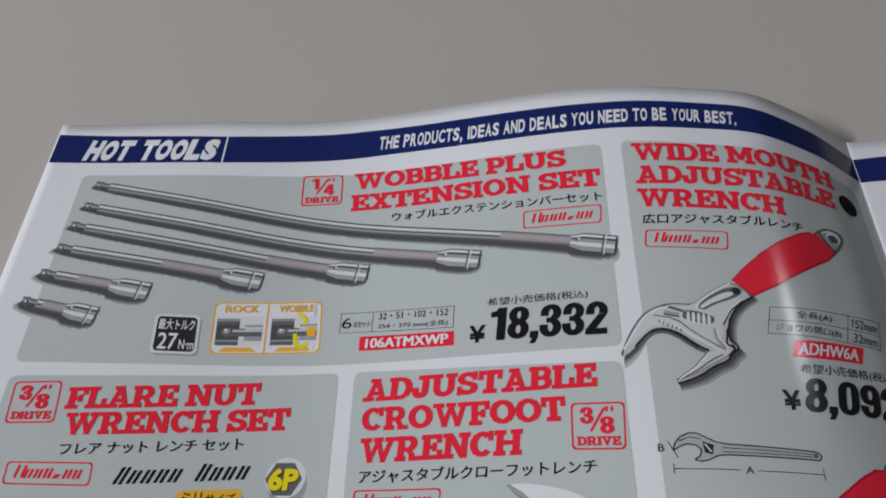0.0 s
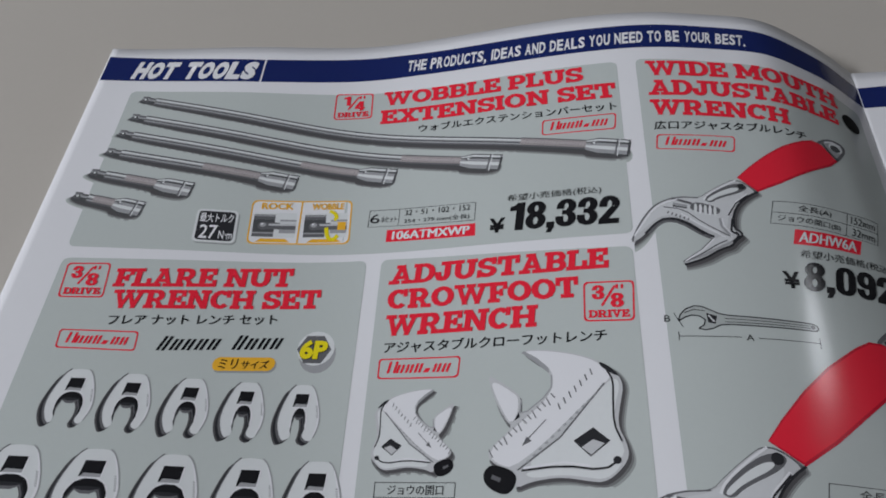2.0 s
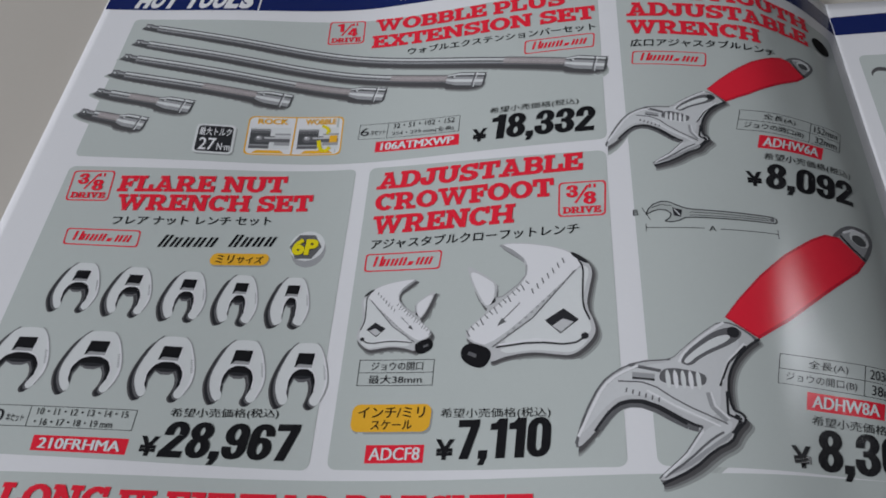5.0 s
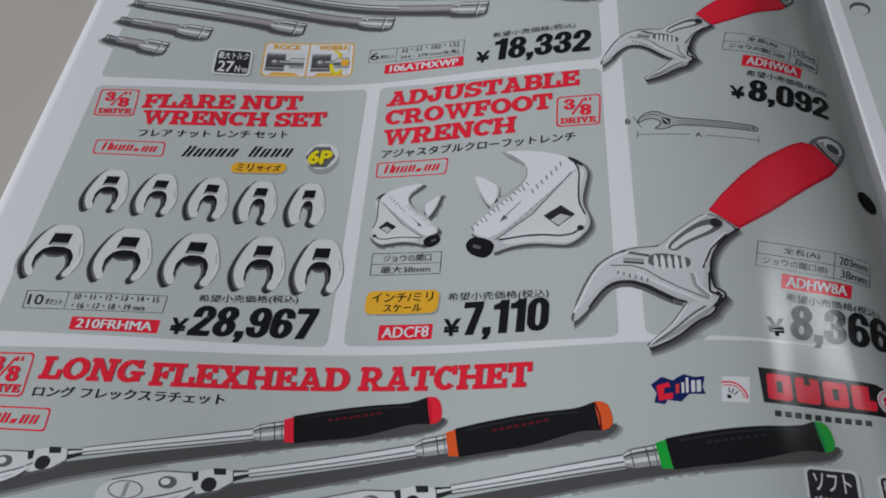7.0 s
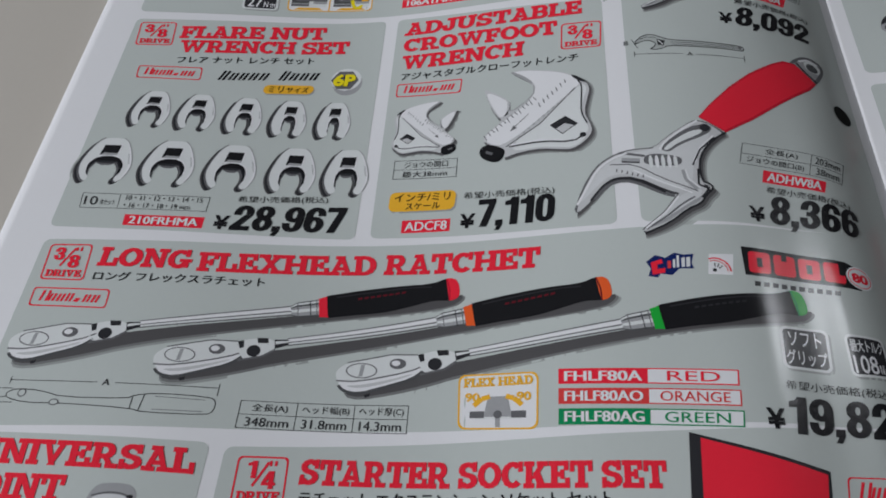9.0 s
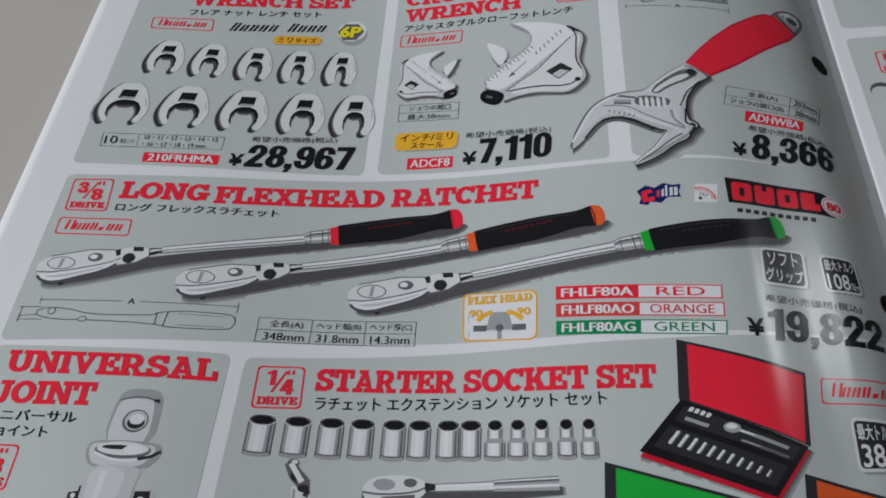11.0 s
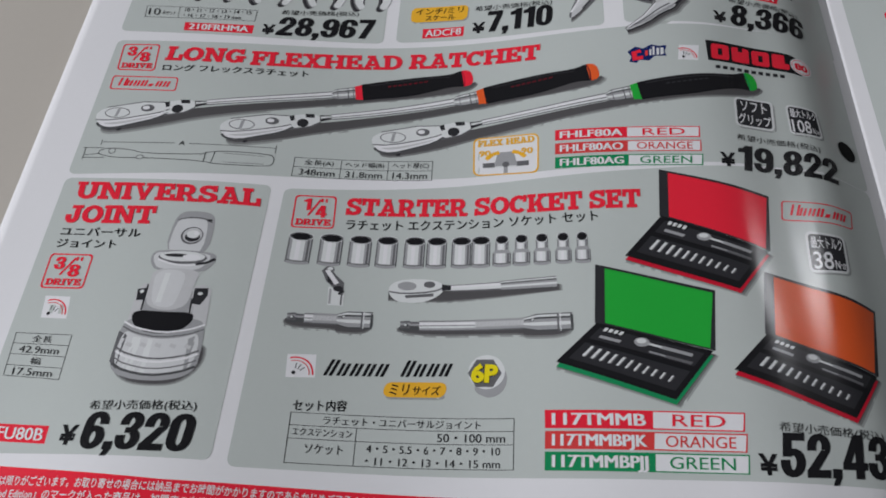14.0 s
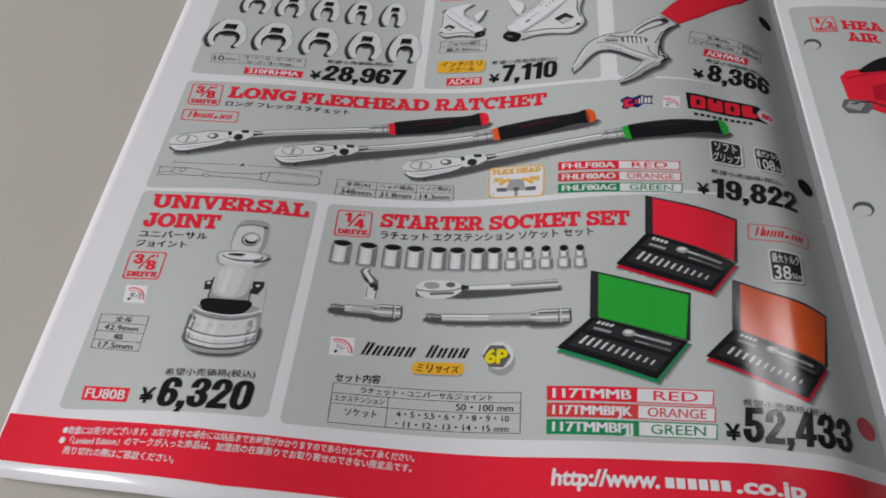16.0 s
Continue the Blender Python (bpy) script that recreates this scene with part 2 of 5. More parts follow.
class Art:
    """One printed piece: flat shapes in millimetres of the sheet, laid onto its curve."""

    def __init__(self):
        self.bm, self.mats = bmesh.new(), []

    def slot(self, m):
        if m not in self.mats:
            self.mats.append(m)
        return self.mats.index(m)

    def poly(self, pts, m, lift=0.08):
        clean = [p for i, p in enumerate(pts) if math.hypot(p[0] - pts[i - 1][0], p[1] - pts[i - 1][1]) > 1e-4]
        area2 = sum(clean[i - 1][0] * clean[i][1] - clean[i][0] * clean[i - 1][1] for i in range(len(clean)))
        if area2 < 0:
            clean.reverse()
        face = self.bm.faces.new([self.bm.verts.new((x, y, lift)) for x, y in clean])
        face.normal_update()
        face.material_index = self.slot(m)
        return self

    def soft(self, pts, m, lift=0.08):
        """A shape with its corners cut round, when it has six or more."""
        for _ in range(2 if len(pts) > 5 else 0):
            pts = [q for i in range(len(pts)) for q in (mixed(pts[i - 1], pts[i], 0.25), mixed(pts[i - 1], pts[i], 0.75))]
        return self.poly(pts, m, lift)

    def ring(self, pts, w, m, lift=0.1):
        """A closed outline w wide, inside the given one."""
        cx, cy = sum(p[0] for p in pts) / len(pts), sum(p[1] for p in pts) / len(pts)
        rx, ry = max(abs(p[0] - cx) for p in pts), max(abs(p[1] - cy) for p in pts)
        inner = [(cx + (x - cx) * (1 - w / rx), cy + (y - cy) * (1 - w / ry)) for x, y in pts]
        for i in range(len(pts)):
            self.poly([pts[i - 1], pts[i], inner[i], inner[i - 1]], m, lift)
        return self

    def line(self, a, b, w, m, lift=0.12):
        d = math.hypot(b[0] - a[0], b[1] - a[1]) or 1
        nx, ny = -(b[1] - a[1]) / d * w / 2, (b[0] - a[0]) / d * w / 2
        return self.poly([(a[0] + nx, a[1] + ny), (a[0] - nx, a[1] - ny), (b[0] - nx, b[1] - ny), (b[0] + nx, b[1] + ny)], m, lift)

    def path(self, pts, w, m, lift=0.12):
        if len(pts) > 3:
            pts = [pts[0]] + [q for a, b in zip(pts, pts[1:]) for q in (mixed(a, b, 0.25), mixed(a, b, 0.75))] + [pts[-1]]
        for a, b in zip(pts, pts[1:]):
            self.line(a, b, w, m, lift)
        return self

    def disc(self, c, r, m, lift=0.1, ry=None, n=20, turn=0.0):
        ry, k, s = ry or r, math.cos(turn), math.sin(turn)
        arc = [(r * math.cos(2 * math.pi * i / n), ry * math.sin(2 * math.pi * i / n)) for i in range(n)]
        return self.poly([(c[0] + x * k - y * s, c[1] + x * s + y * k) for x, y in arc], m, lift)

    def mesh(self, co, faces, m, lift):
        vs, k = [self.bm.verts.new((x, y, lift)) for x, y in co], self.slot(m)
        for f in faces:
            face = self.bm.faces.new([vs[i] for i in f])
            face.normal_update()
            if face.normal.z < 0:
                face.normal_flip()
            face.material_index = k

    def text(self, body, a, b, up, m, bold=0.0, lift=0.16, base=True):
        """Lettering from a to b along its foot; up: the place over a at the letters' top."""
        co, faces = glyphs(body, bold)
        if not len(co):
            return self
        x0, x1, y1 = co[:, 0].min(), co[:, 0].max(), co[:, 1].max()
        y0 = 0.0 if base else co[:, 1].min()
        u, v = (co[:, 0] - x0) / (x1 - x0), (co[:, 1] - y0) / (y1 - y0)
        a, b, up = np.array(a), np.array(b), np.array(up)
        self.mesh(a + u[:, None] * (b - a) + v[:, None] * (up - a), faces, m, lift)
        return self

    def drawn(self, body, a, b, up, m, book, gap, lift=0.16, fat=0.008):
        """Words from one of the books of letterforms, from a to b along the foot."""
        runs, x = [], 0.0
        for ch in body:
            if ch == " ":
                x += 0.34
                continue
            wide, shapes = book[ch]
            for shape in shapes:
                mx, my = sum(p[0] for p in shape) / len(shape), sum(p[1] for p in shape) / len(shape)
                runs.append([(x + px + math.copysign(fat, px - mx), py + math.copysign(fat * 0.8, py - my)) for px, py in shape])
            x += wide + gap
        x -= gap
        for k, shape in enumerate(runs):
            self.poly([(a[0] + px / x * (b[0] - a[0]) + py * (up[0] - a[0]), a[1] + px / x * (b[1] - a[1]) + py * (up[1] - a[1])) for px, py in shape], m, lift + 0.002 * (k % 9))
        return self

    def slab(self, body, a, b, up, m, lift=0.16):
        """A headline in bold slab capitals."""
        return self.drawn(body, a, b, up, m, LETTER, 0.06, lift, 0.03)

    def figures(self, body, a, b, up, m, bold=0.06, gap=0.06, lift=0.16):
        """Heavy figures or capitals of one height, evenly set."""
        runs, x = [], 0.0
        for ch in body:
            if ch == " ":
                x += 0.3
                continue
            co, faces = glyphs(ch, bold * 0.7 if ch in "1I" else bold)
            lo, tall = (co[:, 1].min(), np.ptp(co[:, 1])) if ch not in ",." else (0.0, 0.74)
            wide = np.ptp(co[:, 0]) if ch in ",." else min(max(np.ptp(co[:, 0]), 0.16), 0.27) if ch in "1I" else 0.52
            runs.append(((co - [co[:, 0].min(), lo]) / [np.ptp(co[:, 0]), tall] * [wide, 1] + [x, 0], faces))
            x += wide + gap
        x -= gap
        a, b, up = np.array(a), np.array(b), np.array(up)
        for co, faces in runs:
            self.mesh(a + co[:, 0:1] / x * (b - a) + co[:, 1:2] * (up - a), faces, m, lift)
        return self

    def done(self, name, parent, label="", step=2.5, shift=0.0):
        bm = self.bm
        for v in bm.verts:
            v.co.y += shift
        bmesh.ops.remove_doubles(bm, verts=bm.verts[:], dist=0.0005)
        bmesh.ops.triangulate(bm, faces=[f for f in bm.faces if len(f.verts) > 4])
        xs, ys = [v.co.x for v in bm.verts], [v.co.y for v in bm.verts]
        for lo, hi, gap, axis in ((min(xs), max(xs), step, (1, 0, 0)), (min(ys), max(ys), 5.0, (0, 1, 0))):
            cut = math.ceil(lo / gap) * gap
            while cut < hi:
                bmesh.ops.bisect_plane(bm, geom=bm.verts[:] + bm.edges[:] + bm.faces[:], plane_co=[c * cut for c in axis], plane_no=axis, dist=1e-5)
                cut += gap if axis[1] or cut < -60 or cut > 60 else 1.5
        co = np.array([v.co[:] for v in bm.verts])
        z = height(co[:, 0], co[:, 1]) + co[:, 2]
        for face in bm.faces:
            face.smooth = True
        for v, h in zip(bm.verts, z):
            v.co = (v.co.x / 1000, v.co.y / 1000, h / 1000)
        return link(name, bm, self.mats, parent, label)


def at(q, u, v):
    """A place in a quad given as top left, top right, bottom right, bottom left."""
    (ax, ay), (bx, by), (cx, cy), (dx, dy) = q
    return (ax * (1 - u) * (1 - v) + bx * u * (1 - v) + cx * u * v + dx * (1 - u) * v, ay * (1 - u) * (1 - v) + by * u * (1 - v) + cy * u * v + dy * (1 - u) * v)


def rounded(q, r, n=4):
    """The quad with corners rounded by r millimetres."""
    w, h = math.dist(q[0], q[1]), math.dist(q[0], q[3])
    ru, rv, out = r / w, r / h, []
    for cu, cv, a0 in ((ru, rv, 180), (1 - ru, rv, 270), (1 - ru, 1 - rv, 0), (ru, 1 - rv, 90)):
        for i in range(n + 1):
            t = radians(a0 + 90 * i / n)
            out.append(at(q, cu + ru * math.cos(t), cv + rv * math.sin(t)))
    return out


def rect(x0, y1, x1, y0):
    return [(x0, y1), (x1, y1), (x1, y0), (x0, y0)]


def sub(q, u0, v0, u1, v1):
    return [at(q, u0, v0), at(q, u1, v0), at(q, u1, v1), at(q, u0, v1)]


# ---- room ----
def slab_object(name, x0, x1, y0, y1, z0, z1, m, label, category):
    bm = bmesh.new()
    box(bm, x0, x1, y0, y1, z0, z1)
    return tagged(link(name, bm, [m]), label, category, kind="structure")


# Added out of view: walls, ceiling and floor, their grey tuned for bounced light.
slab_object("wall_north", -3.2, 2.7, 2.4, 2.5, -0.75, CEILING, WALL, "unseen grey wall added to bounce light", "wall")
slab_object("wall_south", -3.2, 2.7, -2.5, -2.4, -0.75, CEILING, WALL, "unseen grey wall added to bounce light", "wall")
slab_object("wall_west", -3.3, -3.2, -2.5, 2.5, -0.75, CEILING, WALL, "unseen grey wall added to bounce light", "wall")
slab_object("wall_east", 2.7, 2.8, -2.5, 2.5, -0.75, CEILING, WALL, "unseen grey wall added to bounce light", "wall")
slab_object("ceiling", -3.3, 2.8, -2.5, 2.5, CEILING, CEILING + 0.1, WALL, "unseen grey ceiling added to bounce light", "ceiling")
slab_object("floor", -3.3, 2.8, -2.5, 2.5, -0.85, -0.75, WALL, "unseen grey floor added to close the room", "floor")

# ---- table ----
table = tagged(new("table"), "pale beige laminate table under the open catalogue", "table")
table.location = (0, 0, -0.75)
bm = bmesh.new()
box(bm, -0.75, 0.75, -0.42, 0.5, 0.75 + TABLE_Z - 0.028, 0.75 + TABLE_Z)
bmesh.ops.bevel(bm, geom=bm.edges[:], offset=0.003, segments=2, affect="EDGES")
link("tabletop", bm, [TABLETOP], table)
for lx in (-0.69, 0.69):
    for ly in (-0.36, 0.44):
        bm = bmesh.new()
        box(bm, lx - 0.025, lx + 0.025, ly - 0.025, ly + 0.025, 0.0, 0.75 + TABLE_Z - 0.028)
        link("leg", bm, [LAMPBODY], table)

# ---- catalogue: two sheets, each over a thin stack ----
catalogue = tagged(new("catalogue"), "open glossy tool catalogue lying on a pale table", "catalogue")


def sheet(name, side, up, down, inset, label):
    """A curved sheet between two lifts over the catalogue's shape; side -1: left of the fold."""
    xs = sorted({round(x, 2) for x in [*np.arange(0, 60, 1.0), *np.arange(60, 230 - inset, 2.5), 230.0 - inset]})
    vs = np.linspace(0, 1, 76)
    bm = bmesh.new()
    grid = []
    for lift in (up, down):
        layer = []
        for x in xs:
            t, b = top_edge(x) - inset, bottom_edge(x) + inset
            y = b + (t - b) * vs
            z = height(np.full(len(vs), side * x), y) + lift
            layer.append([bm.verts.new((side * x / 1000, q / 1000, w / 1000)) for q, w in zip(y, z)])
        grid.append(layer)
    n, m = len(xs), len(vs)
    hi, lo = grid
    for i in range(n - 1):
        for j in range(m - 1):
            bm.faces.new((hi[i][j], hi[i + 1][j], hi[i + 1][j + 1], hi[i][j + 1]))
            bm.faces.new((lo[i][j], lo[i][j + 1], lo[i + 1][j + 1], lo[i + 1][j]))
    for i in range(n - 1):
        for j in (0, m - 1):
            bm.faces.new((hi[i][j], lo[i][j], lo[i + 1][j], hi[i + 1][j]))
    for j in range(m - 1):
        for i in (0, n - 1):
            bm.faces.new((hi[i][j], hi[i][j + 1], lo[i][j + 1], lo[i][j]))
    bmesh.ops.recalc_face_normals(bm, faces=bm.faces[:])
    for f in bm.faces:
        f.smooth = abs(f.normal.z) > 0.4
    return link(name, bm, [PAPER], catalogue, label)


page = sheet("left_page", -1, 0.0, -0.12, 0.0, "printed glossy page with tool offers")
right = sheet("right_page", 1, 0.0, -0.12, 0.0, "facing glossy page beyond the fold")
sheet("page_stack", -1, -0.14, -0.9, 0.5, "white edges of the pages beneath")
sheet("page_stack", 1, -0.14, -0.9, 0.5, "white edges of the pages beneath")


# ---- printed panels of the page ----
def panel(x0, y1, x1, y0, label, parent=page, y1b=None, y0b=None):
    q = [(x0, y1), (x1, y1 if y1b is None else y1b), (x1, y0 if y0b is None else y0b), (x0, y0)]
    Art().poly(rounded(q, 1.8), GREY, 0.045).done("panel", parent, label)


panel(-218.0, 136.8, -74.0, 78.8, "pale grey panel behind extension bars", y1b=134.6, y0b=78.2)
panel(-69.0, 135.0, -4.0, -3.6, "pale grey panel behind adjustable wrenches", y1b=130.0, y0b=-4.2)
panel(-217.8, 75.2, -138.6, -4.8, "pale grey panel behind flare nut wrenches", y1b=76.4)
panel(-134.8, 76.4, -74.5, -4.4, "pale grey panel behind crowfoot wrench", y1b=74.6, y0b=-3.8)
panel(-217.4, -8.8, -4.5, -58.0, "pale grey panel behind ratchets", y1b=-3.5, y0b=-50.5)
panel(-217.4, -59.2, -162.6, -131.6, "pale grey panel behind universal joint")
panel(-159.2, -59.8, -4.6, -132.6, "pale grey panel behind socket set", y1b=-50.5, y0b=-130.0)

HEAD_TOP = [(-229.6, 152.3), (-179.1, 150.4), (-136.0, 151.0), (-97.0, 149.5), (-62.6, 148.2), (-37.4, 146.6), (-14.0, 144.6), (0.0, 143.0)]
HEAD_FOOT = [(-229.6, 141.6), (-178.0, 140.8), (-130.0, 141.4), (-97.0, 140.2), (-69.0, 139.5), (-39.0, 138.0), (-15.0, 136.4), (0.0, 135.0)]
Art().poly(HEAD_TOP + HEAD_FOOT[::-1], NAVY, 0.04).line((-178.4, 150.3), (-178.6, 140.8), 0.5, WHITE, 0.08).done("header_band", page, "navy band across the page top")
FOOT_TOP = [(-229.6, -133.3), (-172.0, -136.0), (-102.0, -136.0), (-60.0, -135.2), (-20.0, -134.0), (0.0, -133.2)]
FOOT_LOW = [(-229.6, -145.2), (-169.0, -149.4), (-102.0, -149.2), (-60.0, -148.0), (0.0, -145.0)]
Art().poly(FOOT_TOP + FOOT_LOW[::-1], RED, 0.04).done("footer_band", page, "red band across the page foot")
# Flat discs, no openings: hole shade put into colour, the lowest in deep red.
for y in (122.4, 39.4, -39.4, -119.5):
    Art().disc((-9.4, y), 3.1, HOLE if y > -100 else CRIMSON, 0.19).done("punch_hole", page, "flat disc in the shaded colour of a punched hole")

# header and footer lettering
Art().figures("HOT TOOLS", (-220.2, 142.2), (-181.2, 141.6), (-218.8, 149.9), WHITE, 0.07, 0.03).done("heading", page, "white capitals on the navy band")
line = Art()
for words, a, b, up in (("THE PRODUCTS,", (-133.6, 143.6), (-109.9, 142.4), (-133.3, 148.2)), ("IDEAS AND DEALS", (-108.5, 142.3), (-82.2, 141.3), (-108.2, 146.8)),
                        ("YOU NEED TO BE", (-81.0, 141.4), (-56.5, 141.0), (-80.7, 145.8)), ("YOUR BEST.", (-55.2, 141.0), (-38.5, 139.8), (-54.7, 145.2))):
    line.figures(words, a, b, up, WHITE, 0.035, 0.075)
line.done("slogan", page, "white capitals on the navy band")
small = Art()
for words, a, b, up in (("●数量には限りがございます。お取り寄せの場合には納品までお時間がかかりますのであらかじめご了承ください。", (-213.6, -138.2), (-125.0, -138.9), (-213.6, -136.1)),
                        ("●「Limited Edition」のマークが入った商品は、加盟店の在庫限りでお取り寄せのできない限定品です。", (-213.6, -140.8), (-125.4, -141.5), (-213.6, -138.7)),
                        ("売り切れの際はご容赦ください。", (-211.6, -143.3), (-182.0, -144.9), (-211.6, -141.2))):
    small.text(words, a, b, up, WHITE, 0.01, base=False)
small.done("small_print", page, "three lines of small white print on the red band")
web = Art().text("http://www.", (-92.0, -142.4), (-67.0, -142.0), (-91.6, -138.4), WHITE, 0.035)
for i in range(6):
    x = -65.6 + i * 2.55
    web.poly([(x, -141.9), (x + 2.0, -141.9), (x + 2.0, -139.4), (x, -139.4)], WHITE, 0.16)
web.text(".co.jp", (-49.6, -142.0), (-33.0, -141.8), (-49.4, -138.6), WHITE, 0.035)
web.done("web_address", page, "white web address with its middle as plain bars")

# ---- lettered pieces ----
def headline(rows, parent=page):
    for words, a, b, up in rows:
        Art().slab(words, a, b, up, RED).done("headline", parent, "red slab-serif headline")


headline([("WOBBLE PLUS", (-139.4, 130.5), (-83.2, 128.7), (-139.5, 135.6)), ("EXTENSION SET", (-139.7, 123.2), (-75.0, 121.6), (-139.9, 128.3))])
headline([("WIDE MOUTH", (-66.4, 128.6), (-13.0, 126.0), (-66.4, 133.8)), ("ADJUSTABLE", (-66.4, 121.4), (-14.8, 119.0), (-66.1, 126.6)), ("WRENCH", (-66.7, 114.5), (-31.3, 112.5), (-66.4, 119.6))])
headline([("FLARE NUT", (-202.1, 67.0), (-157.1, 68.9), (-202.2, 72.2)), ("WRENCH SET", (-200.8, 60.8), (-149.1, 62.8), (-201.0, 65.9))])
headline([("ADJUSTABLE", (-132.2, 69.0), (-80.4, 69.2), (-131.8, 74.2)), ("CROWFOOT", (-132.0, 62.1), (-87.4, 62.0), (-132.0, 67.3)), ("WRENCH", (-132.2, 54.9), (-97.0, 55.2), (-131.8, 60.2))])
headline([("LONG", (-201.4, -16.2), (-178.3, -16.0), (-201.3, -10.8)), ("FLEXHEAD", (-176.3, -16.4), (-132.2, -15.2), (-176.5, -11.0)), ("RATCHET", (-130.0, -15.1), (-92.9, -14.5), (-129.7, -9.6))])
headline([("UNIVERSAL", (-212.9, -65.8), (-164.6, -66.1), (-213.3, -60.6)), ("JOINT", (-213.4, -73.2), (-190.2, -73.2), (-213.7, -68.0))])
headline([("STARTER SOCKET SET", (-142.5, -66.7), (-69.1, -65.7), (-142.4, -61.5))])


def script(rows, m=BLACK, name="subtitle", label="black Japanese lettering", bold=0.012):
    art = Art()
    for words, a, b, up in rows:
        art.text(words, a, b, up, m, bold, base=False)
    art.done(name, page, label)


script([("ウォブルエクステンションバーセット", (-128.3, 118.3), (-75.0, 117.0), (-128.4, 121.2))])
script([("広口アジャスタブルレンチ", (-66.4, 109.3), (-27.6, 108.2), (-66.1, 112.2))])
script([("フレア ナット レンチ セット", (-200.2, 56.0), (-158.8, 58.0), (-200.4, 58.7))])
script([("アジャスタブルクローフットレンチ", (-131.9, 50.3), (-81.8, 50.6), (-131.7, 53.3))])
script([("ロング フレックスラチェット", (-201.3, -20.5), (-158.9, -19.9), (-201.4, -17.9))])
script([("ユニバーサル", (-213.3, -77.1), (-192.3, -77.4), (-213.7, -74.5)), ("ジョイント", (-213.2, -80.5), (-197.7, -80.8), (-213.5, -78.0))])
script([("ラチェット エクステンション ソケット セット", (-141.9, -71.3), (-79.4, -69.6), (-142.0, -68.2))])
script([("セット内容", (-147.6, -119.6), (-135.9, -118.9), (-147.7, -117.0))])
for a, b, up in (((-103.6, 90.2), (-80.6, 90.3), (-103.5, 92.6)), ((-37.5, 71.0), (-13.8, 71.6), (-36.9, 73.6)), ((-170.8, 5.0), (-147.1, 6.2), (-171.0, 7.4)), ((-111.6, 6.6), (-88.9, 6.3), (-111.6, 9.0)),
                 ((-38.8, 5.4), (-17.1, 4.4), (-38.2, 7.7)), ((-43.2, -44.8), (-20.1, -45.0), (-42.9, -42.5)), ((-191.5, -122.3), (-167.9, -121.5), (-191.7, -119.8)), ((-45.1, -120.6), (-21.6, -120.7), (-44.7, -118.2))):
    script([("希望小売価格(税込)", a, b, up)], BLACK, "price_caption", "small black Japanese price caption", 0.0)


def price(digits, yen, a, b, up):
    art = Art()
    k = (yen[0] + 3.9, yen[1])
    art.text("¥", yen, k, (yen[0] + 0.2, yen[1] + 4.2), BLACK, 0.03)
    art.done("yen_sign", page, "black yen sign before a price")
    whole, x = sum(FIGURE[ch][0] + 0.05 for ch in digits) - 0.05, 0.0
    for ch in digits:
        lo, hi = mixed(a, b, x / whole), mixed(a, b, (x + FIGURE[ch][0]) / whole)
        Art().drawn(ch, lo, hi, (lo[0] + up[0] - a[0], lo[1] + up[1] - a[1]), BLACK, FIGURE, 0.0).done("price_figure", page, "heavy black price figure")
        x += FIGURE[ch][0] + 0.05


price("18,332", (-108.1, 81.6), (-103.3, 81.7), (-77.1, 81.3), (-102.5, 89.8))
price("8,092", (-42.6, 63.3), (-38.3, 62.8), (-15.4, 63.0), (-36.6, 70.4))
price("28,967", (-175.8, -3.4), (-171.3, -3.6), (-142.4, -2.9), (-170.6, 4.4))
price("7,110", (-112.4, -1.9), (-108.1, -1.9), (-89.3, -1.6), (-107.5, 6.3))
price("8,366", (-44.0, -2.9), (-39.3, -3.3), (-16.5, -3.5), (-37.6, 5.0))
price("19,822", (-48.4, -53.1), (-44.1, -54.0), (-16.1, -53.2), (-42.9, -46.2))
price("6,320", (-196.5, -129.5), (-191.5, -130.5), (-167.7, -130.2), (-191.0, -122.3))
price("52,433", (-50.4, -129.3), (-46.2, -129.7), (-16.6, -128.1), (-44.6, -120.6))


def code(words, q, m=RED):
    a, b, c, d = q
    art = Art().poly(q, m, 0.06)
    for k, du in enumerate((-0.006, 0.006)):
        art.text(words, at(q, 0.07 + du, 0.84), at(q, 0.93 + du, 0.84), at(q, 0.075 + du, 0.16), WHITE, 0.0, 0.16 + 0.01 * k)
    art.done("product_code", page, "white product code on a red label")


code("106ATMXWP", [(-134.3, 85.5), (-111.4, 85.0), (-111.4, 81.3), (-134.3, 81.8)])
code("ADHW6A", [(-37.0, 79.2), (-19.6, 79.6), (-21.2, 75.4), (-38.2, 75.0)])
code("210FRHMA", [(-199.2, -0.3), (-178.2, -0.1), (-178.2, -3.6), (-198.9, -3.7)])
code("ADCF8", [(-127.0, 1.0), (-114.6, 1.2), (-114.7, -2.6), (-127.0, -2.9)])
code("ADHW8A", [(-38.2, 12.6), (-22.0, 11.8), (-23.2, 8.2), (-39.1, 8.8)])
code("FU80B", [(-212.4, -125.1), (-199.5, -125.6), (-199.3, -129.5), (-212.0, -129.0)])


